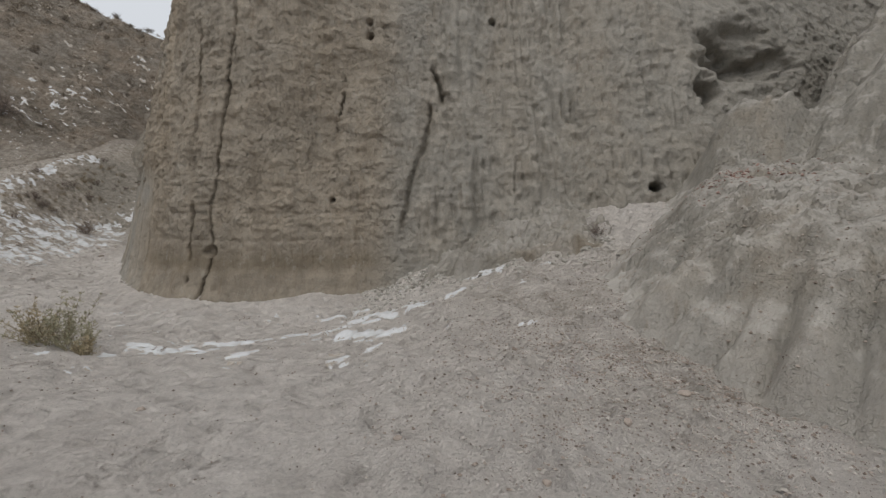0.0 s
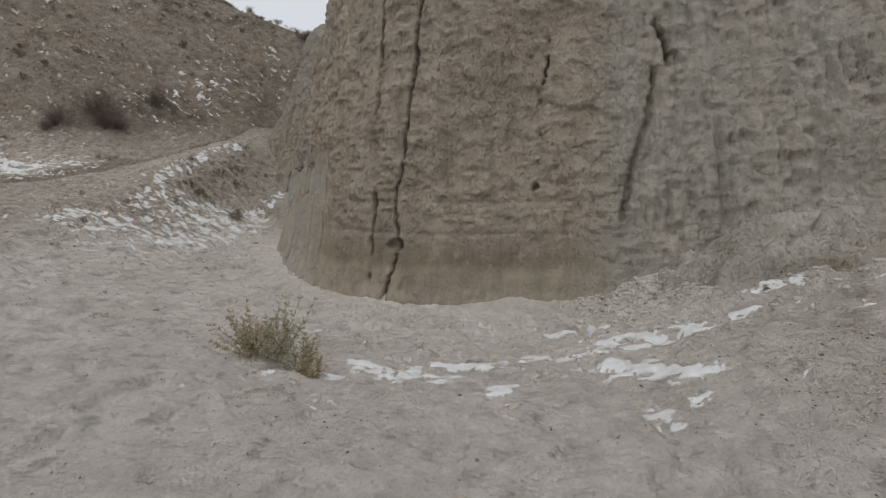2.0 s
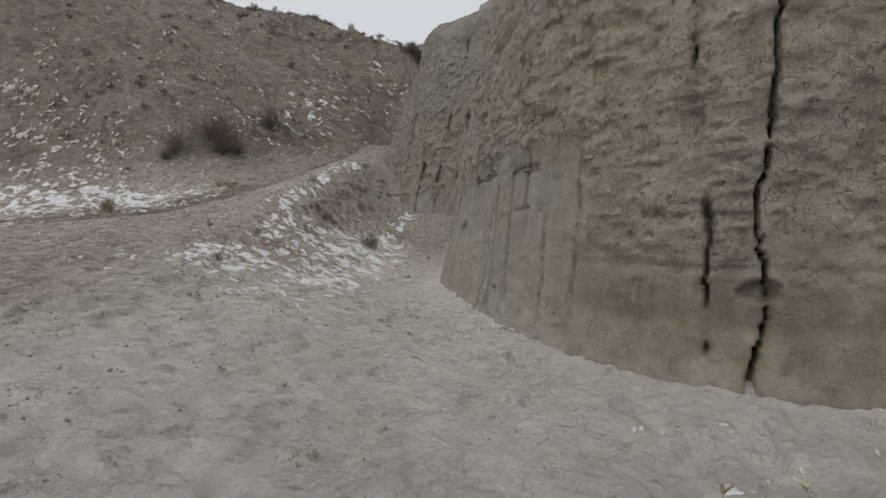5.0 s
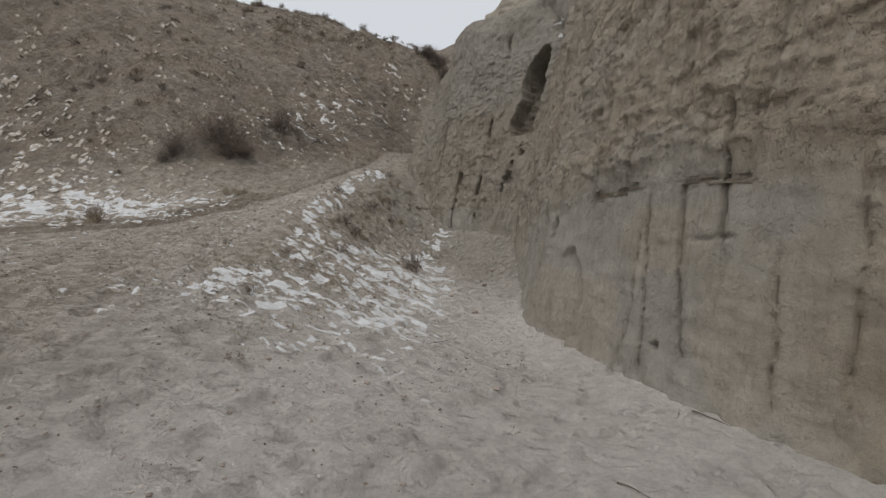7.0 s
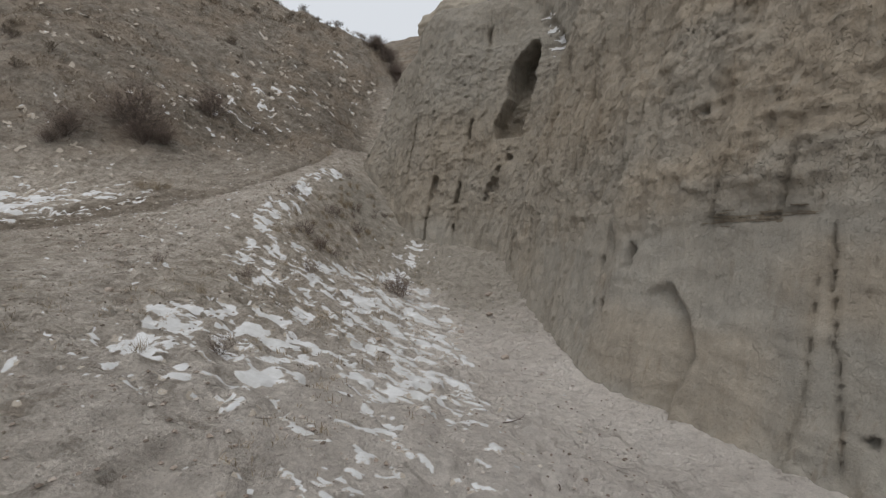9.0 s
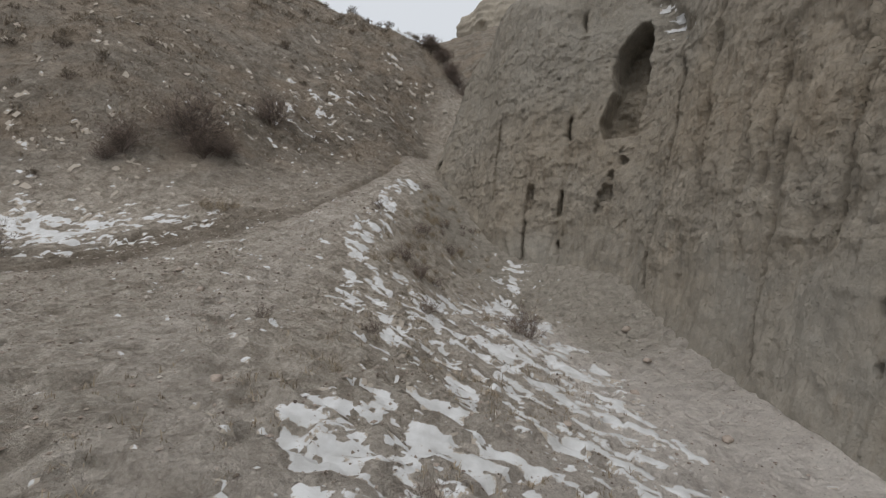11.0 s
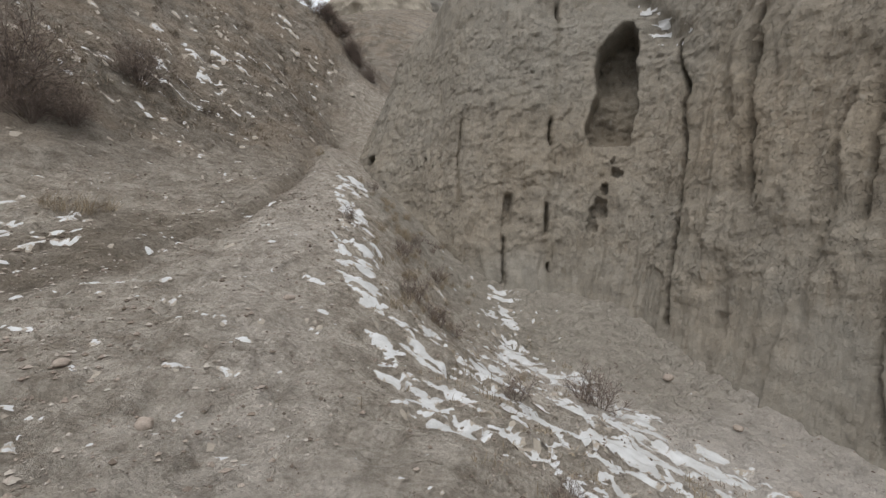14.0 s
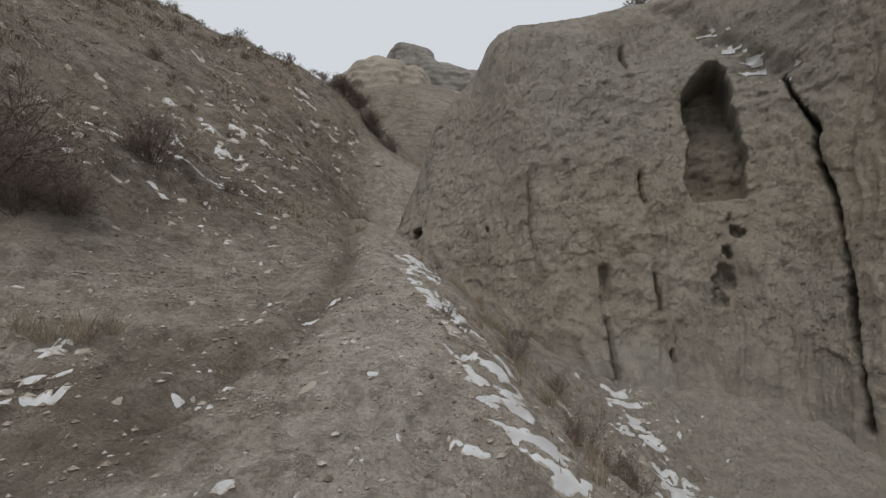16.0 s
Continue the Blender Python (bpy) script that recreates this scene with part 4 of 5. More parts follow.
def mound_z(x, y):
    """A steep smooth face, a rubbly shoulder, a rounded knob and a fluted slope rising behind."""
    gap, along = line_distance(x, y, MOUND_FOOT)
    # which side of the foot: inside the ring closed far behind
    ring = MOUND_FOOT + [(14.0, 9.4), (14.0, 0.8)]
    inside = np.zeros(np.shape(x), bool)
    for (ax, ay), (bx_, by_) in zip(ring, ring[1:] + ring[:1]):
        if ay != by_:
            inside ^= ((ay > y) != (by_ > y)) & (x < (bx_ - ax) * (y - ay) / (by_ - ay) + ax)
    run = np.concatenate([[0], np.cumsum([math.dist(p, q) for p, q in zip(MOUND_FOOT, MOUND_FOOT[1:])])])
    base = np.interp(along * run[-1], run, [float(land(px, py)) for px, py in MOUND_FOOT])
    d = np.where(inside, gap, -gap)
    u = along * run[-1]
    face = sstep(-0.1, 0.1, d) * (1 - sstep(0.7, 1.5, d))
    d = d + 0.10 * fbm(x / 0.7, y / 0.7, 0, 3, 170) + face * (0.26 * (np.abs(vnoise(u / 0.34 + 0.3 * vnoise(d / 0.4, u, 0, 169), d / 1.5, 0, 168)) ** 0.6 - 0.4) + 0.05 * ridged(u / 0.2, d / 1.2, 0, 2, 171))
    rise = np.interp(d, [-0.6, -0.1, 0.0, 0.22, 0.7, 1.2, 1.8, 2.6, 4.5], [-0.7, -0.12, 0.0, 0.42, 0.92, 1.32, 1.72, 2.05, 2.5])
    gentle = np.interp(d, [-0.6, -0.1, 0.0, 0.22, 0.7, 1.2, 1.8, 2.6, 4.5], [-0.4, -0.06, 0.0, 0.14, 0.56, 1.08, 1.62, 2.0, 2.5])
    soft_side = sstep(4.2, 5.2, y)
    rise = rise * (1 - soft_side) + gentle * soft_side
    left = sstep(5.8, 6.6, y) * (1 - sstep(3.6, 4.4, x))
    z = base - 0.04 + rise * (1 - 0.2 * left)
    cap = 2.1 + 0.16 * (y - 6.0) + 0.1 * (x - 4.7) + 0.12 * fbm(x / 0.8, y / 0.8, 0, 3, 178)
    z = np.where(z > cap - 0.25, cap - 0.25 + 0.25 * (1 - np.exp(-np.maximum(z - cap + 0.25, 0) / 0.5)), z)
    # the slope behind, cut by rills that run down it
    up = (x - 4.9) * 0.9 + (y - 6.8) * 0.43
    over = (x - 4.9) * -0.43 + (y - 6.8) * 0.9
    cut = np.abs(vnoise((over + 0.1 * vnoise(up / 0.5, over, 0, 173)) / 0.27, up / 1.8, 0, 174)) ** 0.6
    z = z + (0.85 * np.maximum(up, 0) ** 1.05 + sstep(0.0, 0.5, up) * 0.42 * (cut - 0.45)) * (1 - sstep(0.05, 0.7, over + 0.12 * vnoise(up / 0.5, over, 0, 163)))
    # the knob
    r = np.hypot((x - 4.72 + 0.1 * vnoise(y / 0.4, x / 0.4, 0, 165)) / 0.62, (y - 7.5) / 0.55)
    z = z + 1.0 * np.exp(-r ** 3.2) * (1 + 0.06 * fbm(x / 0.2, y / 0.2, 0, 2, 166))
    # rubble and crumbs on the shoulder
    shoulder = sstep(0.5, 1.0, d)
    z = z + 0.16 * fbm(x / 0.34, y / 0.34, 0, 4, 175) * (0.45 + 0.55 * shoulder) + 0.05 * shoulder * sstep(0, 0.1, fbm(x / 0.3 + 4, y / 0.3, 0, 3, 179)) + 0.035 * fbm(x / 0.11, y / 0.11, 0, 2, 176)
    return z


mx, my = np.meshgrid(np.arange(1.5, 10.5, 0.03), np.arange(1.5, 9.6, 0.03))
mz = mound_z(mx, my)
mound_gap, _ = line_distance(mx, my, MOUND_FOOT)
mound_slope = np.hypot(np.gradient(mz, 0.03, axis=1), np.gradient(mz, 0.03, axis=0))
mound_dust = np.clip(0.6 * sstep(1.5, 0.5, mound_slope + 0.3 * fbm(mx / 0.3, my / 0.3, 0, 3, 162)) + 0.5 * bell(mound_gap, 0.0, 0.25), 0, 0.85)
mound = new("eroded_mound", grid_mesh("eroded_mound", mx, my, mz, keep=((mz - land(mx, my))[:-1, :-1] > -0.25), attributes={"tone": np.clip(0.0 + 0.4 * fbm(mx / 0.6, my / 0.6, 0, 4, 177) + 0.35 * bell(mound_gap, 1.3, 0.5) * sstep(0, 0.3, fbm(mx / 0.4, my / 0.4, 0, 3, 164)), 0, 1), "stain_shade": 0.3 * sstep(0.1, 0.35, fbm(mx / 0.35, my / 0.35, 0, 4, 167)) * sstep(0.5, 1.0, mound_gap), "rough": 0.45 + 0.5 * sstep(0.4, 1.0, mound_gap), "dust": mound_dust}))
mound.data.materials.append(CLAY)
tagged(mound, "rounded grey clay mound with water-cut rills", "mound", kind="structure")

# ---- a ledge of broken rock over the talus ----
lx, ly = np.meshgrid(np.arange(-0.6, 3.2, 0.025), np.arange(6.3, 8.8, 0.025))
la = (lx - 0.5) * 0.22 + (ly - 7.24) * 0.975 + 0.16 * fbm(lx / 0.5, ly / 0.5, 0, 4, 180)
lz = land(lx, ly) - 0.12 + sstep(-0.02, 0.10, la) * (0.22 + 0.2 * fbm(lx / 0.3, ly / 0.3, 0, 3, 181)) * sstep(-0.3, 0.4, lx + 0.2 * vnoise(ly / 0.3, lx / 0.3, 0, 182)) * (1 - sstep(1.9, 2.5, lx))
lz = lz + 0.05 * sstep(0.0, 0.12, fbm(lx / 0.25, ly / 0.18, 0, 3, 183)) + 0.11 * fbm(lx / 0.14, ly / 0.14, 0, 3, 184) + 0.05 * sstep(0.3, 0.6, la)
ledge_red = 0.12 + 0.6 * bell(la, 0.05, 0.16) * sstep(0.9, 1.4, lx)
# a darker strip follows the ledge's front edge
ledge = new("rock_ledge", grid_mesh("rock_ledge", lx, ly, lz, keep=((la[:-1, :-1] > -0.15) & (lx[:-1, :-1] < 2.6) & (lx[:-1, :-1] > -0.4)), attributes={"tone": np.clip(ledge_red, 0, 1), "stain_shade": 0.5 * bell(la, 0.05, 0.1), "rough": np.full(lx.shape, 1.0), "dust": np.clip(0.2 + 0.6 * fbm(lx / 0.3, ly / 0.3, 0, 3, 185), 0, 0.8)}))
ledge.data.materials.append(CLAY)
tagged(ledge, "low ledge of broken reddish clay rock above the scree", "rock ledge", kind="structure")


# ---- snow left in the hollows ----
def snow_sheet(name, x0, x1, y0, y1, step, cover, lift, label, seed):
    """Thin patches lying on the ground wherever cover(x, y) is above 0."""
    X, Y = np.meshgrid(np.arange(x0, x1, step), np.arange(y0, y1, step))
    c = cover(X, Y)
    G = ground_z(X, Y)
    Z = G - 0.014 + lift * sstep(-0.06, 0.35, c) + 0.006 * vnoise(X / 0.1, Y / 0.1, 0, seed)
    k = np.maximum.reduce([c[:-1, :-1], c[1:, :-1], c[:-1, 1:], c[1:, 1:]]) > -0.05
    ob = new(name, grid_mesh(name, X, Y, Z, keep=k, attributes={"cover": c}))
    ob.data.materials.append(SNOW)
    return tagged(ob, label, "snow", kind="stuff")


def smears(x, y, turn, long, wide, seed):
    """Streaky noise whose streaks run at a bearing."""
    a = math.radians(turn)
    u, v = x * math.cos(a) + y * math.sin(a), -x * math.sin(a) + y * math.cos(a)
    v = v + 0.08 * vnoise(x / 0.3, y / 0.3, 0, seed + 5)
    return fbm(u / long, v / wide, 0, 5, seed, 0.72)


def bank_cover(x, y):
    """Thick over the slope that falls from the trail, thinning to a strip along its crest."""
    rows = [8.6, 9.7, 11.0, 12.0, 13.0, 14.0, 15.0, 15.8, 17.0, 18.0, 19.6]
    left = np.interp(y, rows, [-12.4, -12.8, -13.2, -13.3, -13.5, -14.0, -14.25, -13.2, -13.0, -12.6, -12.0])
    right = np.interp(y, rows, [-10.2, -9.7, -9.7, -9.9, -10.0, -10.2, -10.4, -10.8, -11.2, -11.5, -11.5])
    crest = np.interp(y, rows, [-12.9, -12.9, -12.9, -12.9, -13.2, -13.9, -14.3, -14.4, -14.45, -14.6, -14.7])
    wob = 0.3 * vnoise(x / 0.8, y / 0.8, 0, 303)
    dens = sstep(-0.25, 0.4, x - left + wob) * (1 - sstep(-0.5, 0.5, x - right + wob)) * np.interp(y, [8.7, 9.6, 11.4, 15.2, 16.2, 18.3], [0, 0.62, 1, 1, 0.85, 0.7])
    dens = dens + sstep(14.6, 15.4, y) * 1.15 * np.exp(-((x - crest + 0.3 * wob) / 0.26) ** 4)
    dens = dens + 0.24 * np.exp(-(((x + 15.2) / 1.6) ** 2 + ((y - 13.6) / 3.0) ** 2)) + 0.15 * np.exp(-(((x + 16.3) / 1.2) ** 2 + ((y - 16.5) / 2.2) ** 2)) + 0.1 * sstep(-9.4, -10.6, x)
    ragged_edge = fbm(x / 0.11, y / 0.09, 0, 3, 301, 0.7)
    drifts = -0.8 * hummocks(x, y) + 0.4 * ragged_edge + 0.9 * np.minimum(dens, 1.0) - 0.85 + 0.14 * vnoise(x / 0.6, y / 0.6, 0, 302)
    scraps = 1.9 * smears(x, y, -5, 0.22, 0.1, 304) - 0.95 + 0.35 * np.minimum(dens, 1.0) + 0.2 * vnoise(x / 1.3, y / 1.3, 0, 305) + 0.3 * np.exp(-((x + 11.4) / 2.2) ** 2 - ((y - 9.8) / 1.8) ** 2)
    return np.maximum(drifts, scraps)


def bench_cover(x, y):
    dens = 0.0
    for cx, cy, w, h, a in ((-19.6, 15.0, 1.4, 0.8, 0.9), (-21.6, 14.2, 1.9, 1.1, 1.0), (-24.5, 13.2, 2.5, 1.2, 0.9), (-18.2, 15.9, 0.9, 0.35, 0.8), (-28, 12.4, 3, 1.2, 0.8)):
        dens = dens + a * np.exp(-((x - cx) / w) ** 2 - ((y - cy) / h) ** 2)
    return 1.7 * smears(x, y, 10, 0.3, 0.12, 311) + 0.8 * np.minimum(dens, 1.1) - 0.62


def hill_cover(x, y):
    dens = 0.95 * np.exp(-(((x + 18.9) / 1.1) ** 2 + ((y - 23.6) / 2.4) ** 2)) + 0.6 * np.exp(-(((x + 17.6) / 0.7) ** 2 + ((y - 21.8) / 0.9) ** 2)) + 0.5 * np.exp(-(((x + 20.2) / 1.2) ** 2 + ((y - 20.6) / 0.9) ** 2)) + 0.45 * np.exp(-(((x + 17.0) / 1.0) ** 2 + ((y - 26.5) / 2.5) ** 2)) + 0.6 * np.exp(-(((x + 19.2) / 1.5) ** 2 + ((y - 19.6) / 0.7) ** 2)) + 0.5 * np.exp(-(((x + 24) / 6) ** 2 + ((y - 16) / 0.8) ** 2))
    return 2.0 * smears(x, y, 8, 0.34, 0.12, 321) + 0.72 * np.minimum(dens, 1.0) - 0.97


def pad_cover(x, y):
    dens = 0.0
    for cx, cy, w, h, a in ((-1.54, 7.0, 0.35, 0.2, 0.8), (-1.04, 6.55, 0.5, 0.3, 1.0), (-0.53, 6.37, 0.45, 0.25, 1.0), (-1.37, 5.8, 0.35, 0.22, 1.0), (-1.0, 5.67, 0.25, 0.15, 0.9), (-0.72, 5.49, 0.25, 0.15, 1.0), (-0.78, 5.0, 0.15, 0.13, 1.1), (-1.06, 4.71, 0.2, 0.1, 1.0),
                            (0.15, 6.66, 0.2, 0.14, 1.3), (0.51, 7.07, 0.25, 0.14, 1.4), (1.17, 7.37, 0.35, 0.09, 1.4), (-2.67, 5.78, 0.25, 0.12, 0.9), (-2.33, 5.18, 0.3, 0.12, 0.8), (-3.6, 5.45, 0.42, 0.26, 1.1), (-3.05, 5.38, 0.35, 0.18, 1.0), (-2.56, 5.9, 0.35, 0.15, 0.9), (-3.45, 5.95, 0.3, 0.14, 0.9), (-1.9, 6.15, 0.4, 0.2, 0.9)):
        dens = dens + a * np.exp(-((x - cx) / w) ** 2 - ((y - cy) / h) ** 2)
    return 1.5 * smears(x, y, 10, 0.26, 0.15, 331) + 0.9 * np.minimum(dens, 1.1) - 0.54


snow_sheet("bank_snow", -18.2, -8.6, 8.4, 20.2, 0.027, bank_cover, 0.024, "thin broken patches of old white snow on the brown bank", 41)
snow_sheet("bench_snow", -32, -17, 10, 17.5, 0.05, bench_cover, 0.028, "broken snow lying on the bench below the hill", 42)
snow_sheet("hill_snow", -31, -14.6, 14.5, 30, 0.06, hill_cover, 0.028, "streaks of snow caught among the hillside brush", 43)
snow_sheet("pad_snow", -5.2, 1.6, 4.4, 7.8, 0.03, pad_cover, 0.022, "small melting snow patches on the pale sand", 44)


# ---- pebbles, clods and stones ----
def pebble_material():
    m, n, l, b = material("pebbles")
    g = n.new("ShaderNodeNewGeometry")
    c = ramp(n, l, g.outputs["Random Per Island"], [(0.0, (0.14, 0.112, 0.092)), (0.3, (0.28, 0.226, 0.186)), (0.65, (0.38, 0.32, 0.272)), (1.0, (0.5, 0.455, 0.405))])
    f = noise_node(n, l, 90, 4, 0.6)
    l.new(mix(n, l, 1.0, c, ramp(n, l, f, [(0.3, 0.75), (0.7, 1.1)]), 'MULTIPLY'), b.inputs["Base Color"])
    b.inputs["Roughness"].default_value = 0.92
    b.inputs["Specular IOR Level"].default_value = 0.15
    bump(n, l, [(f, 0.004)], b)
    return m


PEBBLES = pebble_material()
ico = bmesh.new()
bmesh.ops.create_icosphere(ico, subdivisions=1, radius=1)
ICO_V = np.array([v.co[:] for v in ico.verts])
ICO_F = np.array([[v.index for v in f.verts] for f in ico.faces])
ico.free()


OCT_V = np.array([(1, 0, 0), (0, 1, 0), (-1, 0, 0), (0, -1, 0), (0, 0, 1), (0, 0, -1)], float)
OCT_F = np.array([(0, 1, 4), (1, 2, 4), (2, 3, 4), (3, 0, 4), (1, 0, 5), (2, 1, 5), (3, 2, 5), (0, 3, 5)])


def scatter(name, x0, x1, y0, y1, count, share, sizes, label, seed, sink=0.25, stuff_material=None, surface=ground_z):
    """Loose bits strewn over the ground where share(x, y) allows."""
    rng = np.random.default_rng(seed)
    x, y = rng.uniform(x0, x1, count * 4), rng.uniform(y0, y1, count * 4)
    keep = rng.uniform(0, 1, count * 4) < share(x, y)
    x, y = x[keep][:count], y[keep][:count]
    z = surface(x, y)
    n = len(x)
    r = sizes[0] * (sizes[1] / sizes[0]) ** (rng.uniform(0, 1, n) ** 2.6)
    squash = rng.uniform(0.4, 0.85, (n, 1)) * np.array([[0, 0, 1]]) + np.array([[1, 1, 0]]) * rng.uniform(0.65, 1.25, (n, 2)).repeat([1, 2], 1)[:, :3]
    solid_v, solid_f = (ICO_V, ICO_F) if sizes[1] > 0.04 else (1.15 * OCT_V, OCT_F)
    bumps = 1 + rng.uniform(-0.28, 0.28, (n, len(solid_v)))
    V = solid_v[None] * bumps[..., None] * squash[:, None, :] * r[:, None, None]
    a = rng.uniform(0, 2 * np.pi, n)
    c, s = np.cos(a)[:, None], np.sin(a)[:, None]
    V = np.stack([V[..., 0] * c - V[..., 1] * s + x[:, None], V[..., 0] * s + V[..., 1] * c + y[:, None], V[..., 2] + (z + r * sink)[:, None]], -1)
    F = solid_f[None] + (np.arange(n) * len(solid_v))[:, None, None]
    ob = new(name, poly_mesh(name, V.reshape(-1, 3), F.reshape(-1, 3), smooth=False))
    ob.data.materials.append(stuff_material or PEBBLES)
    return tagged(ob, label, "pebbles", kind="stuff")


def clod_material():
    m, n, l, b = material("grey_clods")
    g = n.new("ShaderNodeNewGeometry")
    l.new(ramp(n, l, g.outputs["Random Per Island"], [(0.0, (0.27, 0.25, 0.215)), (1.0, (0.43, 0.405, 0.36))]), b.inputs["Base Color"])
    b.inputs["Roughness"].default_value = 0.95
    bump(n, l, [(noise_node(n, l, 60, 4, 0.6), 0.006)], b)
    return m


CLODS = clod_material()


def pad_share(x, y):
    scree = np.exp(-(((x - 1.6) / 1.7) ** 2 + ((y - 4.2) / 1.6) ** 2))
    return np.clip(0.05 + 1.0 * scree + 0.2 * sstep(0.1, 0.5, fbm(x / 0.8, y / 0.8, 0, 3, 351)), 0, 1) * (1 - 0.8 * np.exp(-((y - 8.2 + 0.25 * np.abs(x + 3)) / 0.5) ** 2))


def slope_share(x, y):
    return np.clip(0.25 + 0.7 * soil_share(x, y) * sstep(-0.2, 0.4, fbm(x / 0.7, y / 0.7, 0, 3, 352)), 0, 1)


scatter("scree_pebbles", -9, 3.4, 1.2, 8.0, 16000, pad_share, (0.003, 0.014), "small brown and grey pebbles strewn on pale sand", 1)
scatter("scree_gravel", -0.6, 3.4, 2.0, 6.6, 12000, lambda x, y: np.clip(1.1 * np.exp(-(((x - 1.7) / 1.2) ** 2 + ((y - 3.9) / 1.5) ** 2)), 0, 1) * (0.35 + 0.65 * sstep(-0.2, 0.3, fbm(x / 0.6, y / 0.6, 0, 3, 357))), (0.004, 0.017), "dense pinkish-brown gravel on the scree fan", 5)
scatter("talus_clods", -1.4, 2.5, 6.5, 8.5, 4000, lambda x, y: np.clip(0.15 + bell(y, 7.75 - 0.28 * x, 0.35), 0, 1) * (0.4 + 0.6 * sstep(-0.1, 0.3, fbm(x / 0.4, y / 0.4, 0, 3, 355))), (0.006, 0.045), "broken grey clods fallen at the foot of the cliff", 6, 0.1, CLODS)
RED_CHIPS = island_material("red_shale_chips", (0.13, 0.07, 0.055), (0.36, 0.24, 0.2))
scatter("red_shale", 2.8, 5.2, 5.2, 7.0, 1500, lambda x, y: np.exp(-(((x - 3.75) / 0.35) ** 2 + ((y - 6.0) / 0.3) ** 2)) + 0.03, (0.008, 0.03), "reddish shale chips scattered on the mound's shoulder", 7, 0.1, RED_CHIPS, mound_z)
scatter("mound_crumbs", 2.2, 5.6, 2.6, 7.2, 2500, lambda x, y: sstep(0.0, 0.4, fbm(x / 0.5, y / 0.5, 0, 3, 356)), (0.004, 0.018), "small dark crumbs on the grey mound", 8, 0.1, None, mound_z)
scatter("slope_clods", -17.5, -8.4, 5.5, 17.5, 14000, slope_share, (0.004, 0.02), "brown crumbs of soil and gravel on the slope", 2)
scatter("trail_gravel", -18.5, -14.4, 12, 25, 7000, slope_share, (0.005, 0.026), "dark gravel and crumbs along the trail", 3)
scatter("hillside_rubble", -33, -16.2, 16, 31, 8000, lambda x, y: sstep(4.2, 5.2, land(x, y)), (0.012, 0.04), "dark rubble and crumbs over the hillside", 4)


def part(name, me, mat, parent, label=""):
    ob = new(name, me)
    if not me.materials:
        me.materials.append(mat)
    ob.parent = parent
    if label:
        ob["label"] = label
    return ob


def stone(x, y, size, seed):
    """One loose stone, bedded in the ground."""
    rng = np.random.default_rng(seed)
    bm = bmesh.new()
    bmesh.ops.create_icosphere(bm, subdivisions=3, radius=size)
    sx, sy, sz = rng.uniform(0.75, 1.3), rng.uniform(0.7, 1.1), rng.uniform(0.45, 0.75)
    for v in bm.verts:
        k = 1 + 0.3 * noise.noise(v.co / size * 1.1 + Vector((seed, 0, 0))) + 0.10 * noise.noise(v.co / size * 3)
        v.co = Vector((v.co.x * sx * k, v.co.y * sy * k, v.co.z * sz * k))
    me = bpy.data.meshes.new("stone")
    bm.to_mesh(me)
    bm.free()
    for p in me.polygons:
        p.use_smooth = True
    me.materials.append(PEBBLES)
    ob = new("stone", me)
    ob.matrix_world = pose(x, y, float(ground_z(x, y)) + size * 0.2, 0, 0, float(rng.uniform(0, 360)))
    return tagged(ob, "weathered brown stone half bedded in the ground", "stone", "loose stones")


STONES = [(-2.35, 3.55, 0.03), (-0.3, 3.0, 0.025), (0.6, 2.6, 0.03), (-1.9, 2.3, 0.03), (1.3, 3.2, 0.04), (1.9, 3.6, 0.045), (1.5, 4.1, 0.035), (-5.6, 4.4, 0.025), (-6.9, 6.6, 0.03), (-8.0, 6.9, 0.03), (-8.7, 8.1, 0.035), (-9.5, 8.8, 0.03), (-10.4, 8.6, 0.035), (-9.2, 10.4, 0.035), (-8.5, 9.7, 0.04), (-10.3, 14.1, 0.05), (-9.9, 15.3, 0.07), (-9.6, 13.2, 0.06), (-11.2, 12.4, 0.04), (-15.3, 12.9, 0.06), (-16.0, 13.4, 0.05), (-14.9, 14.6, 0.045), (-12.1, 16.5, 0.05), (-13.6, 10.9, 0.05), (-9.95, 16.6, 0.09)]
for k, (x, y, size) in enumerate(STONES):
    stone(x, y, size, 500 + k)


# ---- plants ----
def twig_tubes(segments):
    """Three-sided tapering tubes for (from, to, thick, thin) segments."""
    P, F = [], []
    for a, b, r0, r1 in segments:
        d = (b - a).normalized()
        u = d.orthogonal().normalized()
        v = d.cross(u)
        i = len(P)
        for p, r in ((a, r0), (b, r1)):
            for k in range(3):
                t = 2.0944 * k
                P.append(p + (u * math.cos(t) + v * math.sin(t)) * r)
        F += [(i + k, i + (k + 1) % 3, i + 3 + (k + 1) % 3, i + 3 + k) for k in range(3)]
    return np.array([p[:] for p in P]), np.array(F)


def branch(out, tips, p, d, length, r, depth, rnd, wild, up):
    steps = 3
    for k in range(steps):
        d = (d + Vector((rnd.gauss(0, wild), rnd.gauss(0, wild), rnd.gauss(up, wild)))).normalized()
        q = p + d * length / steps
        out.append((p, q, r * (1 - 0.25 * k / steps), r * (1 - 0.25 * (k + 1) / steps)))
        p = q
        if depth > 0 and k > 0 or depth > 1:
            for _ in range(rnd.choice((1, 2, 2))):
                e = (d + Vector((rnd.gauss(0, 0.6), rnd.gauss(0, 0.6), rnd.gauss(0.1, 0.45)))).normalized()
                branch(out, tips, p, e, length * rnd.uniform(0.45, 0.7), r * 0.55, depth - 1, rnd, wild, up)
    tips.append((p, d))


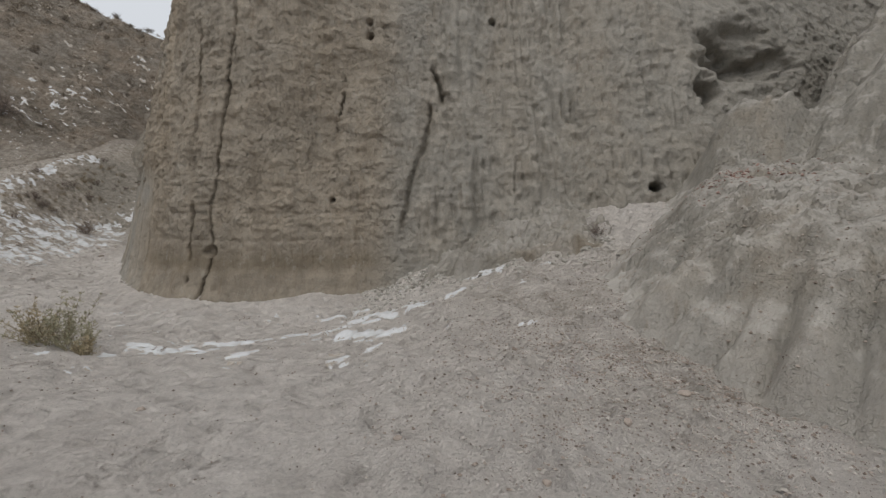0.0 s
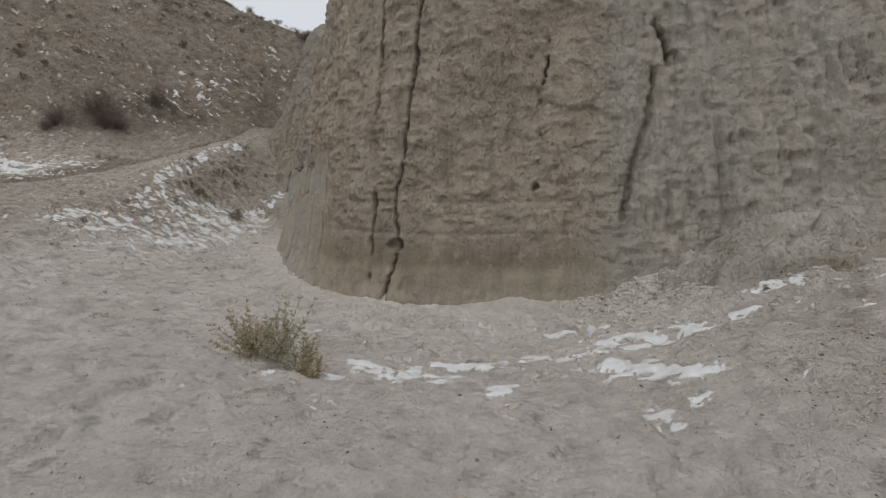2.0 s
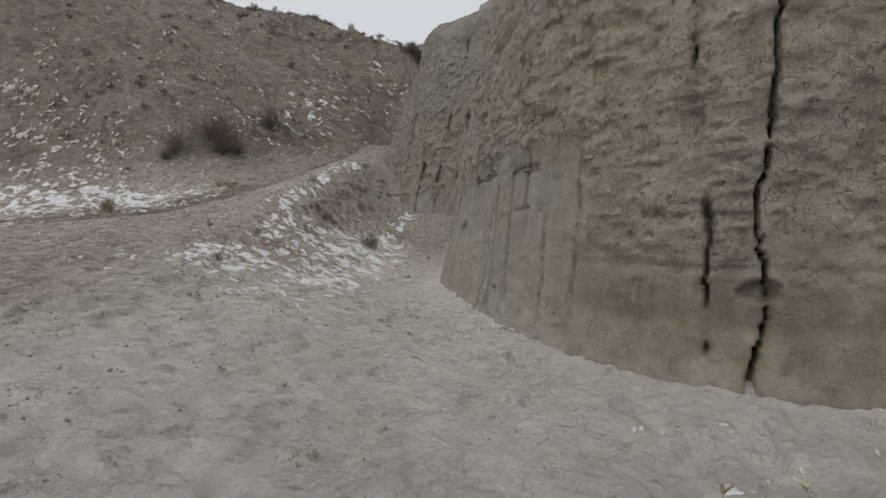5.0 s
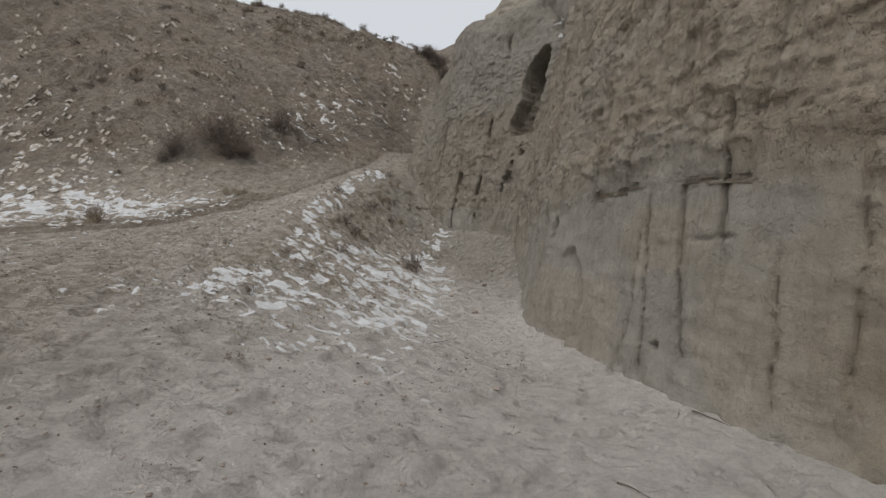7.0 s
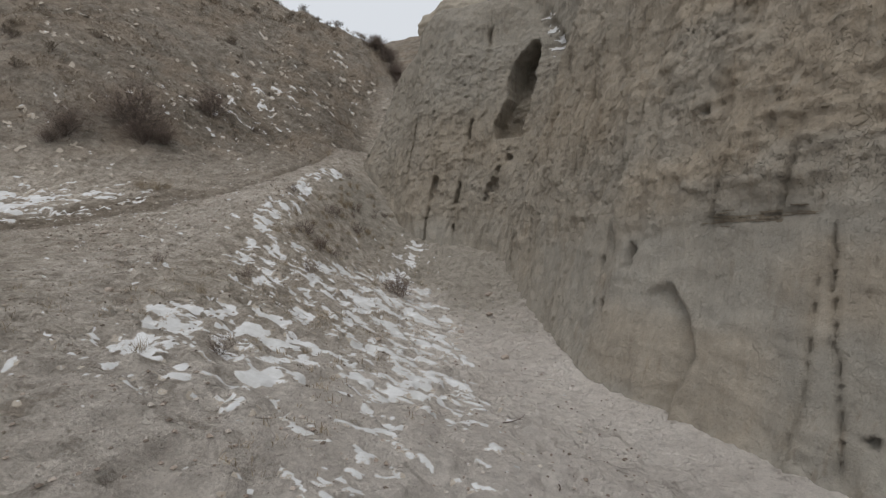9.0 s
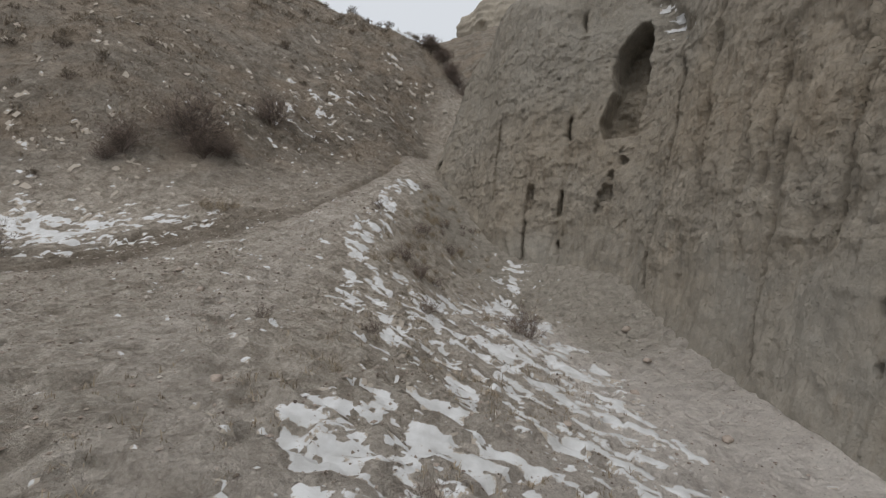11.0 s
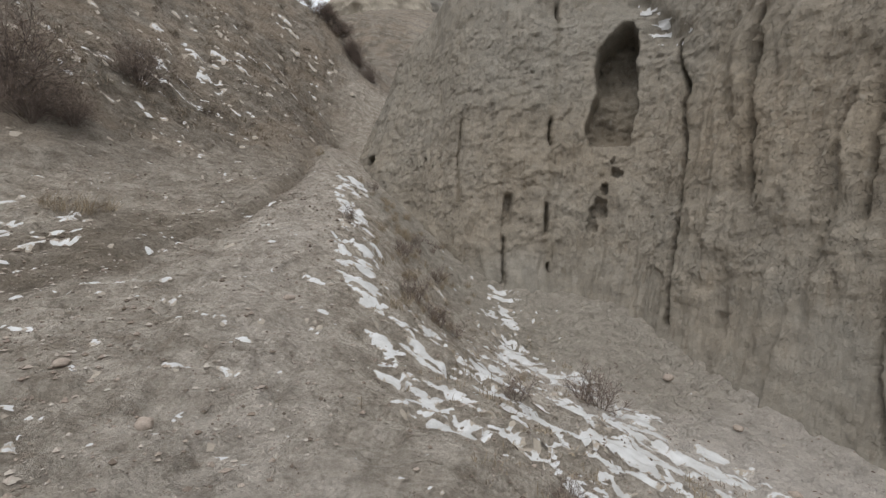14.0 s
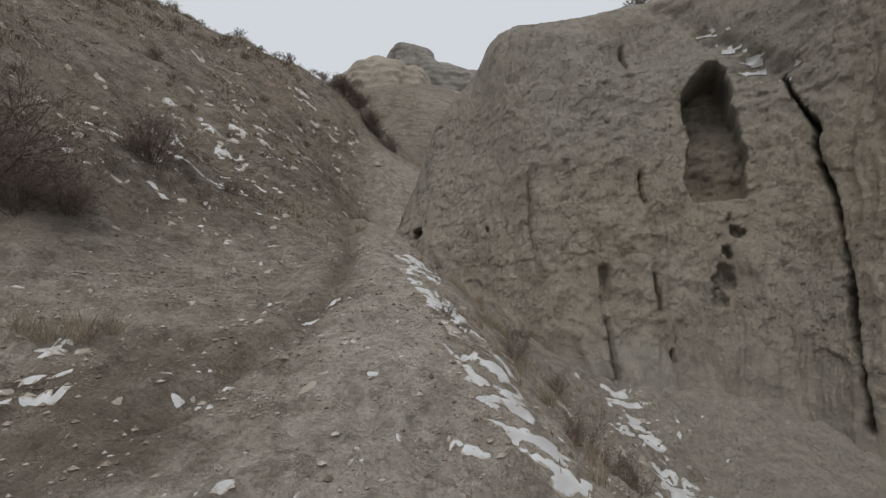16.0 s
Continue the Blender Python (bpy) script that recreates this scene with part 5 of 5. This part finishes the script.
def blade_mesh(name, places, rnd, length, width, bend):
    """Small leaves or blades: two folded quads each, at (place, way) pairs."""
    P, F = [], []
    for p, d in places:
        side = d.orthogonal().normalized()
        side.rotate(Matrix.Rotation(rnd.uniform(0, 6.28), 3, d))
        n = d.cross(side)
        le, wi = length * rnd.uniform(0.6, 1.3), width * rnd.uniform(0.6, 1.3)
        b = bend * rnd.uniform(0.3, 1.4)
        m = p + d * le * 0.5 + n * b * le * 0.3
        e = p + d * le + n * b * le
        i = len(P)
        P += [p - side * wi * 0.2, p + side * wi * 0.2, m + side * wi * 0.5, m - side * wi * 0.5, e + side * wi * 0.08, e - side * wi * 0.08]
        F += [(i, i + 1, i + 2, i + 3), (i + 3, i + 2, i + 4, i + 5)]
    return poly_mesh(name, np.array([p[:] for p in P]), np.array(F))


BARK = plain("grey_brown_bark", (0.1, 0.078, 0.066), (0.19, 0.155, 0.135), 40)
DRY_STEM = plain("dry_stems", (0.19, 0.145, 0.095), (0.3, 0.24, 0.165), 40)
GREEN_LEAF = island_material("grey_green_leaves", (0.2, 0.19, 0.12), (0.5, 0.465, 0.325))
YELLOW_LEAF = island_material("straw_leaves", (0.25, 0.205, 0.125), (0.55, 0.465, 0.315))
SAGE_LEAF = island_material("sage_leaves", (0.12, 0.1, 0.078), (0.27, 0.23, 0.18))
BROWN_LEAF = island_material("brown_twigs", (0.13, 0.1, 0.085), (0.3, 0.24, 0.2))
STRAW = island_material("dry_grass", (0.19, 0.15, 0.105), (0.42, 0.345, 0.25))


def shrub(name, height, spread_out, stems, depth, seed, bark, leaf=None, leaf_size=(0.03, 0.01), leaves_per_tip=4, thick=0.012, label="", category="shrub", group="", up=0.06, wild=0.14, along=0.11):
    """A shrub of branching stems from one root, with small leaves or fine twigs at the tips."""
    rnd = random.Random(seed)
    root = new(name)
    segs, tips = [], []
    for k in range(stems):
        a = 2 * math.pi * (k + rnd.uniform(-0.3, 0.3)) / stems
        lean = rnd.uniform(0.15, 1.0) * spread_out / height
        d = Vector((math.cos(a) * lean, math.sin(a) * lean, 1)).normalized()
        branch(segs, tips, Vector((0.04 * math.cos(a), 0.04 * math.sin(a), -0.03)), d, height * rnd.uniform(0.55, 0.85), thick, depth, rnd, wild, up)
    P, F = twig_tubes(segs)
    part("branchwork", poly_mesh("branchwork", P, F), bark, root)
    if leaf:
        places = []
        for p, d in tips:
            for _ in range(leaves_per_tip):
                w = (d + Vector((rnd.gauss(0, 0.7), rnd.gauss(0, 0.7), rnd.gauss(0.1, 0.6)))).normalized()
                places.append((p - d * rnd.uniform(0, along) * height, w))
        part("foliage", blade_mesh("foliage", places, rnd, leaf_size[0], leaf_size[1], 0.4), leaf, root)
    return tagged(root, label, category, group)


def place(ob, x, y, size=1.0, turn=0.0, sink=0.02):
    ob.matrix_world = Matrix.Translation((x, y, float(ground_z(x, y)) - sink)) @ Matrix.Rotation(turn, 4, 'Z') @ Matrix.Scale(size, 4)
    return ob


def again(ob, x, y, size=1.0, turn=0.0, sink=0.02):
    c = copy_thing(ob, Matrix.Identity(4))
    return place(c, x, y, size, turn, sink)


def spire_weed(stems, height, spread_out, seed, leaf, label):
    """A weed of leaning spires, each thick with small leaves that shorten towards its tip."""
    rnd = random.Random(seed)
    root = new("weed_bush")
    segs, places = [], []
    for k in range(stems):
        a = rnd.uniform(0, 6.28)
        p = Vector((rnd.gauss(0, 0.05), rnd.gauss(0, 0.05), -0.02))
        lean = abs(rnd.gauss(0, 0.75)) * spread_out / height
        d = Vector((math.cos(a) * lean, math.sin(a) * lean, 1)).normalized()
        tall, count = height * rnd.uniform(0.45, 1.1), 9
        for i in range(count):
            d = (d + Vector((rnd.gauss(0, 0.06), rnd.gauss(0, 0.06), rnd.gauss(0.03, 0.05)))).normalized()
            q = p + d * tall / count
            t = i / count
            segs.append((p, q, 0.0034 * (1 - 0.8 * t), 0.0034 * (1 - 0.8 * (t + 1 / count))))
            if i > 1:
                for _ in range(4):
                    e = (d * rnd.uniform(0.3, 1.0) + Vector((rnd.gauss(0, 0.6), rnd.gauss(0, 0.6), rnd.gauss(0.1, 0.4)))).normalized()
                    twig = rnd.uniform(0.04, 0.16) * (1.15 - t)
                    tip = p + e * twig
                    segs.append((p, tip, 0.0016, 0.0007))
                    for _ in range(5):
                        w = (e + Vector((rnd.gauss(0, 0.7), rnd.gauss(0, 0.7), rnd.gauss(0.15, 0.6)))).normalized()
                        places.append((p + e * twig * rnd.uniform(0.15, 1.0), w))
            p = q
    P, F = twig_tubes(segs)
    part("branchwork", poly_mesh("branchwork", P, F), DRY_STEM, root)
    part("foliage", blade_mesh("foliage", places, rnd, 0.024, 0.008, 0.4), leaf, root)
    return tagged(root, label, "bush", "weeds on the sand")


# the weed by the path, in clumps: straw-coloured and grey-green
place(spire_weed(19, 0.76, 0.66, 7, GREEN_LEAF, "grey-green weed with leafy spires growing from the sand"), -4.48, 5.42, 1.0, 0.4)
place(spire_weed(24, 0.6, 0.85, 9, YELLOW_LEAF, "dry straw-yellow weed leaning over the sand"), -4.76, 5.45, 1.0, 1.2)
place(spire_weed(13, 0.55, 0.6, 12, GREEN_LEAF, "small grey-green weed beside a snow patch"), -4.2, 5.3, 1.0, 2.0)
place(spire_weed(10, 0.3, 0.4, 14, YELLOW_LEAF, "low straw-coloured weed at the edge of the snow"), -3.98, 5.12, 1.0, 3.0)

# bare brush on the hillside
brush = shrub("bare_shrub", 1.15, 1.0, 26, 2, 21, BARK, BROWN_LEAF, (0.13, 0.006), 7, 0.011, "large leafless brown shrub on the hillside", "shrub", "hillside shrubs", 0.03, 0.26)
place(brush, -19.75, 18.35, 1.0, 0.3, 0.05)
again(brush, -20.75, 17.3, 0.62, 2.0, 0.05)
again(brush, -19.3, 18.2, 0.62, 4.0, 0.05)
again(brush, -18.95, 18.55, 0.45, 5.0, 0.05)
again(brush, -19.0, 20.7, 0.7, 1.1, 0.05)
again(brush, -20.9, 17.0, 0.35, 3.1, 0.05)

# sage dotted over the hill and along its skyline
sages = [shrub("sagebrush", 0.36, 0.5, 14, 1, 30 + k, BARK, SAGE_LEAF, (0.05, 0.012), 12, 0.008, "small dusty sagebrush on the slope", "shrub", "sagebrush on the hill") for k in range(3)]
rnd = random.Random(77)
spots = [(-26.6, 17.0), (-26.5, 19.5), (-24.0, 23.9), (-30, 20.2), (-25.5, 18.1), (-32.3, 19.9), (-25.6, 21.9), (-22.1, 19.6), (-22.8, 17.9), (-25.8, 17.8), (-20.2, 24.2), (-17.6, 27.2), (-18.6, 26.8), (-22.6, 18.7), (-21.9, 20.7), (-20.9, 24.9), (-16.9, 28.4), (-21.6, 16.0)]
while len(spots) < 120:
    x, y = rnd.uniform(-34, -15.6), rnd.uniform(15.5, 31.5)
    z = float(land(x, y))
    if z > 4.6 and x < -15.5 - 0.15 * (y - 16) and math.hypot(x + 19.5, y - 18.5) > 1.8 and not (x > -17.6 and y < 25):
        spots.append((x, y))
for k, (x, y) in enumerate(spots):
    size = rnd.uniform(0.3, 0.75)
    if k < 3:
        place(sages[k], x, y, size, rnd.uniform(0, 6))
    else:
        again(sages[k % 3], x, y, size, rnd.uniform(0, 6))
for x, y, size in ((-17.2, 30.9, 1.3), (-16.6, 31.3, 1.8), (-16.2, 31.2, 1.5), (-18.6, 30.8, 1.2), (-20.4, 30.7, 1.4), (-21.8, 30.6, 1.0), (-22.8, 30.5, 1.5), (-24.6, 30.2, 1.3), (-26.4, 29.2, 1.6), (-28.2, 28.0, 1.2), (-19.6, 30.7, 0.9)):
    again(sages[rnd.randrange(3)], x, y, 0.6 * size, rnd.uniform(0, 6))
# brush hanging over the gully's edge beside the pass
gully_brush = shrub("gully_brush", 0.7, 0.7, 16, 2, 23, BARK, BROWN_LEAF, (0.1, 0.008), 4, 0.01, "wiry brown brush along the gully's edge", "shrub", "gully brush", 0.02, 0.25)
for k in range(18):
    t = k / 17
    x, y = np.interp(t, [0, 0.5, 1], [-16.7, -15.6, -14.8]) + rnd.uniform(-0.2, 0.2), np.interp(t, [0, 0.5, 1], [31.1, 31.2, 30.6]) + rnd.uniform(-0.35, 0.2)
    size, turn = rnd.uniform(0.35, 0.8), rnd.uniform(0, 6)
    if k:
        again(gully_brush, x, y, size, turn, 0.05)
    else:
        place(gully_brush, x, y, size, turn, 0.05)


def grass_tuft(seed, blades, height, label, group):
    rnd = random.Random(seed)
    places = []
    for _ in range(blades):
        a, lean = rnd.uniform(0, 6.28), abs(rnd.gauss(0, 0.55))
        places.append((Vector((rnd.gauss(0, 0.05), rnd.gauss(0, 0.05), -0.01)), Vector((math.cos(a) * lean, math.sin(a) * lean, 1)).normalized()))
    root = new("grass_tuft")
    part("blade_spray", blade_mesh("blade_spray", places, rnd, height, 0.006, 0.45), STRAW, root)
    return tagged(root, label, "grass", group)


tufts = [grass_tuft(60 + k, 80, 0.26, "tuft of dry straw-coloured grass on the bank", "bank grass") for k in range(3)]
low_brush = [shrub("low_brush", 0.34, 0.34, 11, 2, 80 + k, BARK, BROWN_LEAF, (0.05, 0.005), 3, 0.004, "low leafless reddish-brown brush on the bank", "shrub", "bank brush") for k in range(2)]
count = 0
for k in range(96):
    t = rnd.random()
    x = np.interp(t, [0, 0.5, 1], [-13.9, -14.15, -14.5]) + rnd.gauss(0.5, 0.5)
    y = np.interp(t, [0, 1], [15.5, 20.2]) + rnd.gauss(0, 0.2)
    src = tufts[k % 3] if k % 7 else low_brush[k % 2]
    if k < 3:
        place(tufts[k], x, y, rnd.uniform(0.4, 0.7), rnd.uniform(0, 6))
    elif k < 5:
        place(low_brush[k - 3], x, y, rnd.uniform(0.5, 0.8), rnd.uniform(0, 6))
    else:
        again(src, x, y, rnd.uniform(0.3, 0.65), rnd.uniform(0, 6))
for x, y, size in ((-11.6, 15.35, 1.1), (-11.75, 15.5, 0.8), (-12.9, 14.3, 0.6), (-19.7, 13.8, 1.2), (-13.1, 12.6, 0.45), (-12.0, 10.3, 0.45), (-14.0, 12.1, 0.4)):
    again(low_brush[0], x, y, size, rnd.uniform(0, 6))
for x, y, size in ((-19.6, 13.7, 1.6), (-19.9, 13.9, 1.4), (-20.3, 13.6, 1.2), (-17.7, 16.6, 1.0), (-17.5, 16.75, 0.8), (-17.9, 16.5, 0.9), (-18.1, 16.6, 0.8), (-13.0, 11.5, 0.5), (-12.4, 9.9, 0.5), (-15.6, 22.0, 1.0)):
    again(tufts[1], x, y, size, rnd.uniform(0, 6))

# dry tussocks and low scrub all over the hill and along the bank's crest
def tussocks(name, x0, x1, y0, y1, count, share, height, blades, mat, label, seed):
    """Many small sprays of bent blades standing on the ground where share(x, y) allows."""
    rng = np.random.default_rng(seed)
    x, y = rng.uniform(x0, x1, count * 5), rng.uniform(y0, y1, count * 5)
    keep = rng.uniform(0, 1, count * 5) < share(x, y)
    x, y = x[keep][:count], y[keep][:count]
    n = len(x)
    z = ground_z(x, y)
    size = height * rng.uniform(0.4, 1.3, n)
    shape = (n, blades)
    a, lean = rng.uniform(0, 2 * np.pi, shape), np.abs(rng.normal(0, 1.3, shape))
    foot = np.stack([x[:, None] + rng.normal(0, 0.25, shape) * size[:, None], y[:, None] + rng.normal(0, 0.25, shape) * size[:, None], np.broadcast_to(z[:, None] - 0.02, shape)], -1)
    way = np.stack([np.cos(a) * lean, np.sin(a) * lean, np.ones(shape)], -1)
    way = way / np.linalg.norm(way, axis=-1, keepdims=True) * (size[:, None] * rng.uniform(0.5, 1.1, shape))[..., None]
    flat = np.stack([-np.sin(a), np.cos(a), 0 * a], -1) * (0.035 * height)
    droop = np.array([0, 0, -1.0]) * (0.25 * size[:, None, None] * lean[..., None])
    V = np.stack([foot - flat, foot + flat, foot + 0.6 * way + flat, foot + 0.6 * way - flat, foot + way + droop + 0.3 * flat, foot + way + droop - 0.3 * flat], 2).reshape(-1, 3)
    base = np.arange(n * blades)[:, None] * 6
    F = np.concatenate([base + [0, 1, 2, 3], base + [3, 2, 4, 5]])
    ob = new(name, poly_mesh(name, V, F))
    ob.data.materials.append(mat)
    return tagged(ob, label, "grass", kind="stuff")


HILL_GRASS = island_material("hill_grass", (0.14, 0.113, 0.085), (0.36, 0.3, 0.23))


def hill_grass_share(x, y):
    return sstep(3.9, 5.6, land(x, y)) * sstep(-15.2, -16.5, x) * (0.12 + 0.88 * sstep(-0.05, 0.3, fbm(x / 1.3, y / 1.3, 0, 3, 361)))


tussocks("hill_grass", -34, -15.4, 15, 32, 5200, hill_grass_share, 0.16, 9, HILL_GRASS, "dry brown tussocks of grass scattered over the hillside", 71)
tussocks("ridge_scrub", -30, -16, 26, 32, 500, lambda x, y: sstep(10.3, 11.5, land(x, y)) * sstep(0.0, 0.3, fbm(x / 1.1, y / 1.1, 0, 2, 362)), 0.22, 12, HILL_GRASS, "low brown scrub along the ridge", 72)
tussocks("bank_stubble", -14.6, -9.8, 8.5, 18.5, 1800, lambda x, y: np.clip(sstep(-14.4, -13.4, x) * (1 - sstep(-11.6, -10.2, x)) * sstep(-0.1, 0.3, fbm(x / 0.6, y / 0.6, 0, 3, 363)) * sstep(-0.05, 0.3, hummocks(x, y)), 0, 1), 0.075, 9, STRAW, "short dry stubble between the snow patches", 73)

# low dry twigs on the sand
pad_twigs = [shrub("dry_twigs", 0.09, 0.24, 12, 1, 90 + k, DRY_STEM, BROWN_LEAF, (0.03, 0.005), 3, 0.0025, "flat tangle of dry brown twigs on the sand", "twigs", "twigs on the sand", 0.0) for k in range(2)]
for k, (x, y, size) in enumerate([(-7.14, 5.98, 0.9), (-3.3, 5.36, 0.8), (-3.1, 7.3, 0.9), (-2.6, 5.95, 0.7), (-9.0, 8.3, 0.7), (-7.6, 7.6, 0.6), (-8.2, 8.8, 0.7), (-2.0, 5.4, 0.5), (-10.6, 8.4, 0.8), (-9.9, 10.6, 0.5)]):
    if k < 2:
        place(pad_twigs[k], x, y, size, k * 1.3)
    else:
        again(pad_twigs[k % 2], x, y, size, k * 1.3)


def dry_stick(x, y, length, turn, seed):
    """A thin crooked stick lying on the ground, with a side twig."""
    rnd = random.Random(seed)
    segs, p, d = [], Vector((0, 0, 0.008)), Vector((1, 0, 0))
    for k in range(7):
        d = (d + Vector((0, rnd.gauss(0, 0.25), rnd.gauss(0, 0.03)))).normalized()
        q = p + d * length / 7
        segs.append((p, q, 0.007 * (1 - 0.09 * k), 0.007 * (1 - 0.09 * (k + 1))))
        if k == 3:
            segs.append((q, q + Vector((0.35, rnd.choice((-0.5, 0.5)), 0.12)) * length * 0.3, 0.004, 0.002))
        p = q
    P, F = twig_tubes(segs)
    ob = new("dry_stick", poly_mesh("dry_stick", P, F))
    ob.data.materials.append(BARK)
    ob.matrix_world = pose(x, y, float(ground_z(x, y)) + 0.004, 0, 0, turn)
    return tagged(ob, "thin crooked brown stick lying on the sand", "stick", "loose sticks")


for k, (x, y, length, turn) in enumerate([(-6.7, 9.71, 0.36, -42), (-9.6, 10.9, 0.3, 20), (-9.2, 9.9, 0.22, 70), (-2.9, 6.6, 0.2, 10), (-7.4, 8.3, 0.25, -20)]):
    dry_stick(x, y, length, turn, 700 + k)
green_clump = again(low_brush[1], 2.35, 7.2, 0.5, 1.0)
tagged(green_clump, "small dry plant on the rock ledge", "shrub", "bank brush")


# brush on top of the cliff
for x, y, z, size in ((-9.4, 21.2, 8.0, 1.1), (-9.1, 21.2, 8.0, 1.4), (-8.9, 21.0, 8.0, 1.0), (-10.6, 21.0, 7.5, 0.5)):
    col = int(np.argmin(np.abs(run_along - st(x, y, z))))
    row = int(np.argmin(np.abs(LV[:, 0] - plan_line[col, 4] - 2.2)))
    c = copy_thing(sages[0], Matrix.Identity(4))
    c.matrix_world = Matrix.Translation((CX[row, col], CY[row, col], CZ[row, col] - 0.03)) @ Matrix.Rotation(x, 4, 'Z') @ Matrix.Scale(size, 4)
    tagged(c, "wiry dry shrub on the clifftop", "shrub", "clifftop shrubs")


# ---- the banded butte on the skyline ----
def banded_material():
    m, n, l, b = material("banded_sandstone")
    tc = n.new("ShaderNodeTexCoord")
    wave = n.new("ShaderNodeTexWave")
    wave.bands_direction = 'Z'
    wave.inputs["Scale"].default_value, wave.inputs["Distortion"].default_value = 0.5, 3.0
    wave.inputs["Detail"].default_value, wave.inputs["Detail Scale"].default_value = 4, 1.2
    l.new(tc.outputs["Object"], wave.inputs["Vector"])
    f = noise_node(n, l, 1.2, 6, 0.6)
    col = mix(n, l, attribute(n, "tone"), (0.33, 0.292, 0.235), ramp(n, l, wave.outputs["Fac"], [(0.2, (0.19, 0.178, 0.16)), (0.8, (0.25, 0.235, 0.21))]))
    col = mix(n, l, 1.0, col, ramp(n, l, f, [(0.3, 0.75), (0.65, 1.1)]), 'MULTIPLY')
    l.new(col, b.inputs["Base Color"])
    b.inputs["Roughness"].default_value = 0.95
    bump(n, l, [(f, 0.3)], b)
    return m


def butte_mass(cx, cy, base, half_x, half_y, height, seed, tone):
    """A rounded, bedded mass of rock."""
    ang, v = np.meshgrid(np.linspace(0, 2 * np.pi, 121), np.linspace(0, 1, 60))
    r = np.clip(1 - v ** 5.0, 0, 1) ** 0.6 * (1 + 0.007 * np.sin(v * 40 + 2 * vnoise(ang * 2, v, 0, seed)))
    px, py = np.cos(ang), np.sin(ang)
    r = r * (1 + 0.2 * vnoise(px * 1.6 + 5, py * 1.6, v * 2, seed + 1) + 0.16 * ridged(px * 3.5, py * 3.5, v * 1.5, 3, seed + 2))
    X, Y = cx + half_x * r * px, cy + half_y * r * py
    Z = base + height * v * (1 + 0.14 * vnoise(X / 2.5, Y / 2.5, 0, seed + 3))
    return grid_mesh("butte_mass", X, Y, Z, attributes={"tone": np.full(X.shape, tone)})


BANDED = banded_material()
butte = new("distant_butte")
part("lower_mass", butte_mass(-14.0, 61, 22.0, 4.8, 4, 5.6, 401, 0.1), BANDED, butte, "pale sandstone shoulder")
part("upper_mass", butte_mass(-8.0, 66, 22.0, 7.4, 5, 8.2, 411, 0.9), BANDED, butte, "dark banded sandstone cap")
part("peak", butte_mass(-11.0, 65, 28.0, 2.9, 2.5, 3.7, 421, 1.0), BANDED, butte, "dark banded summit knob")
tagged(butte, "banded sandstone butte rising behind the pass", "butte")
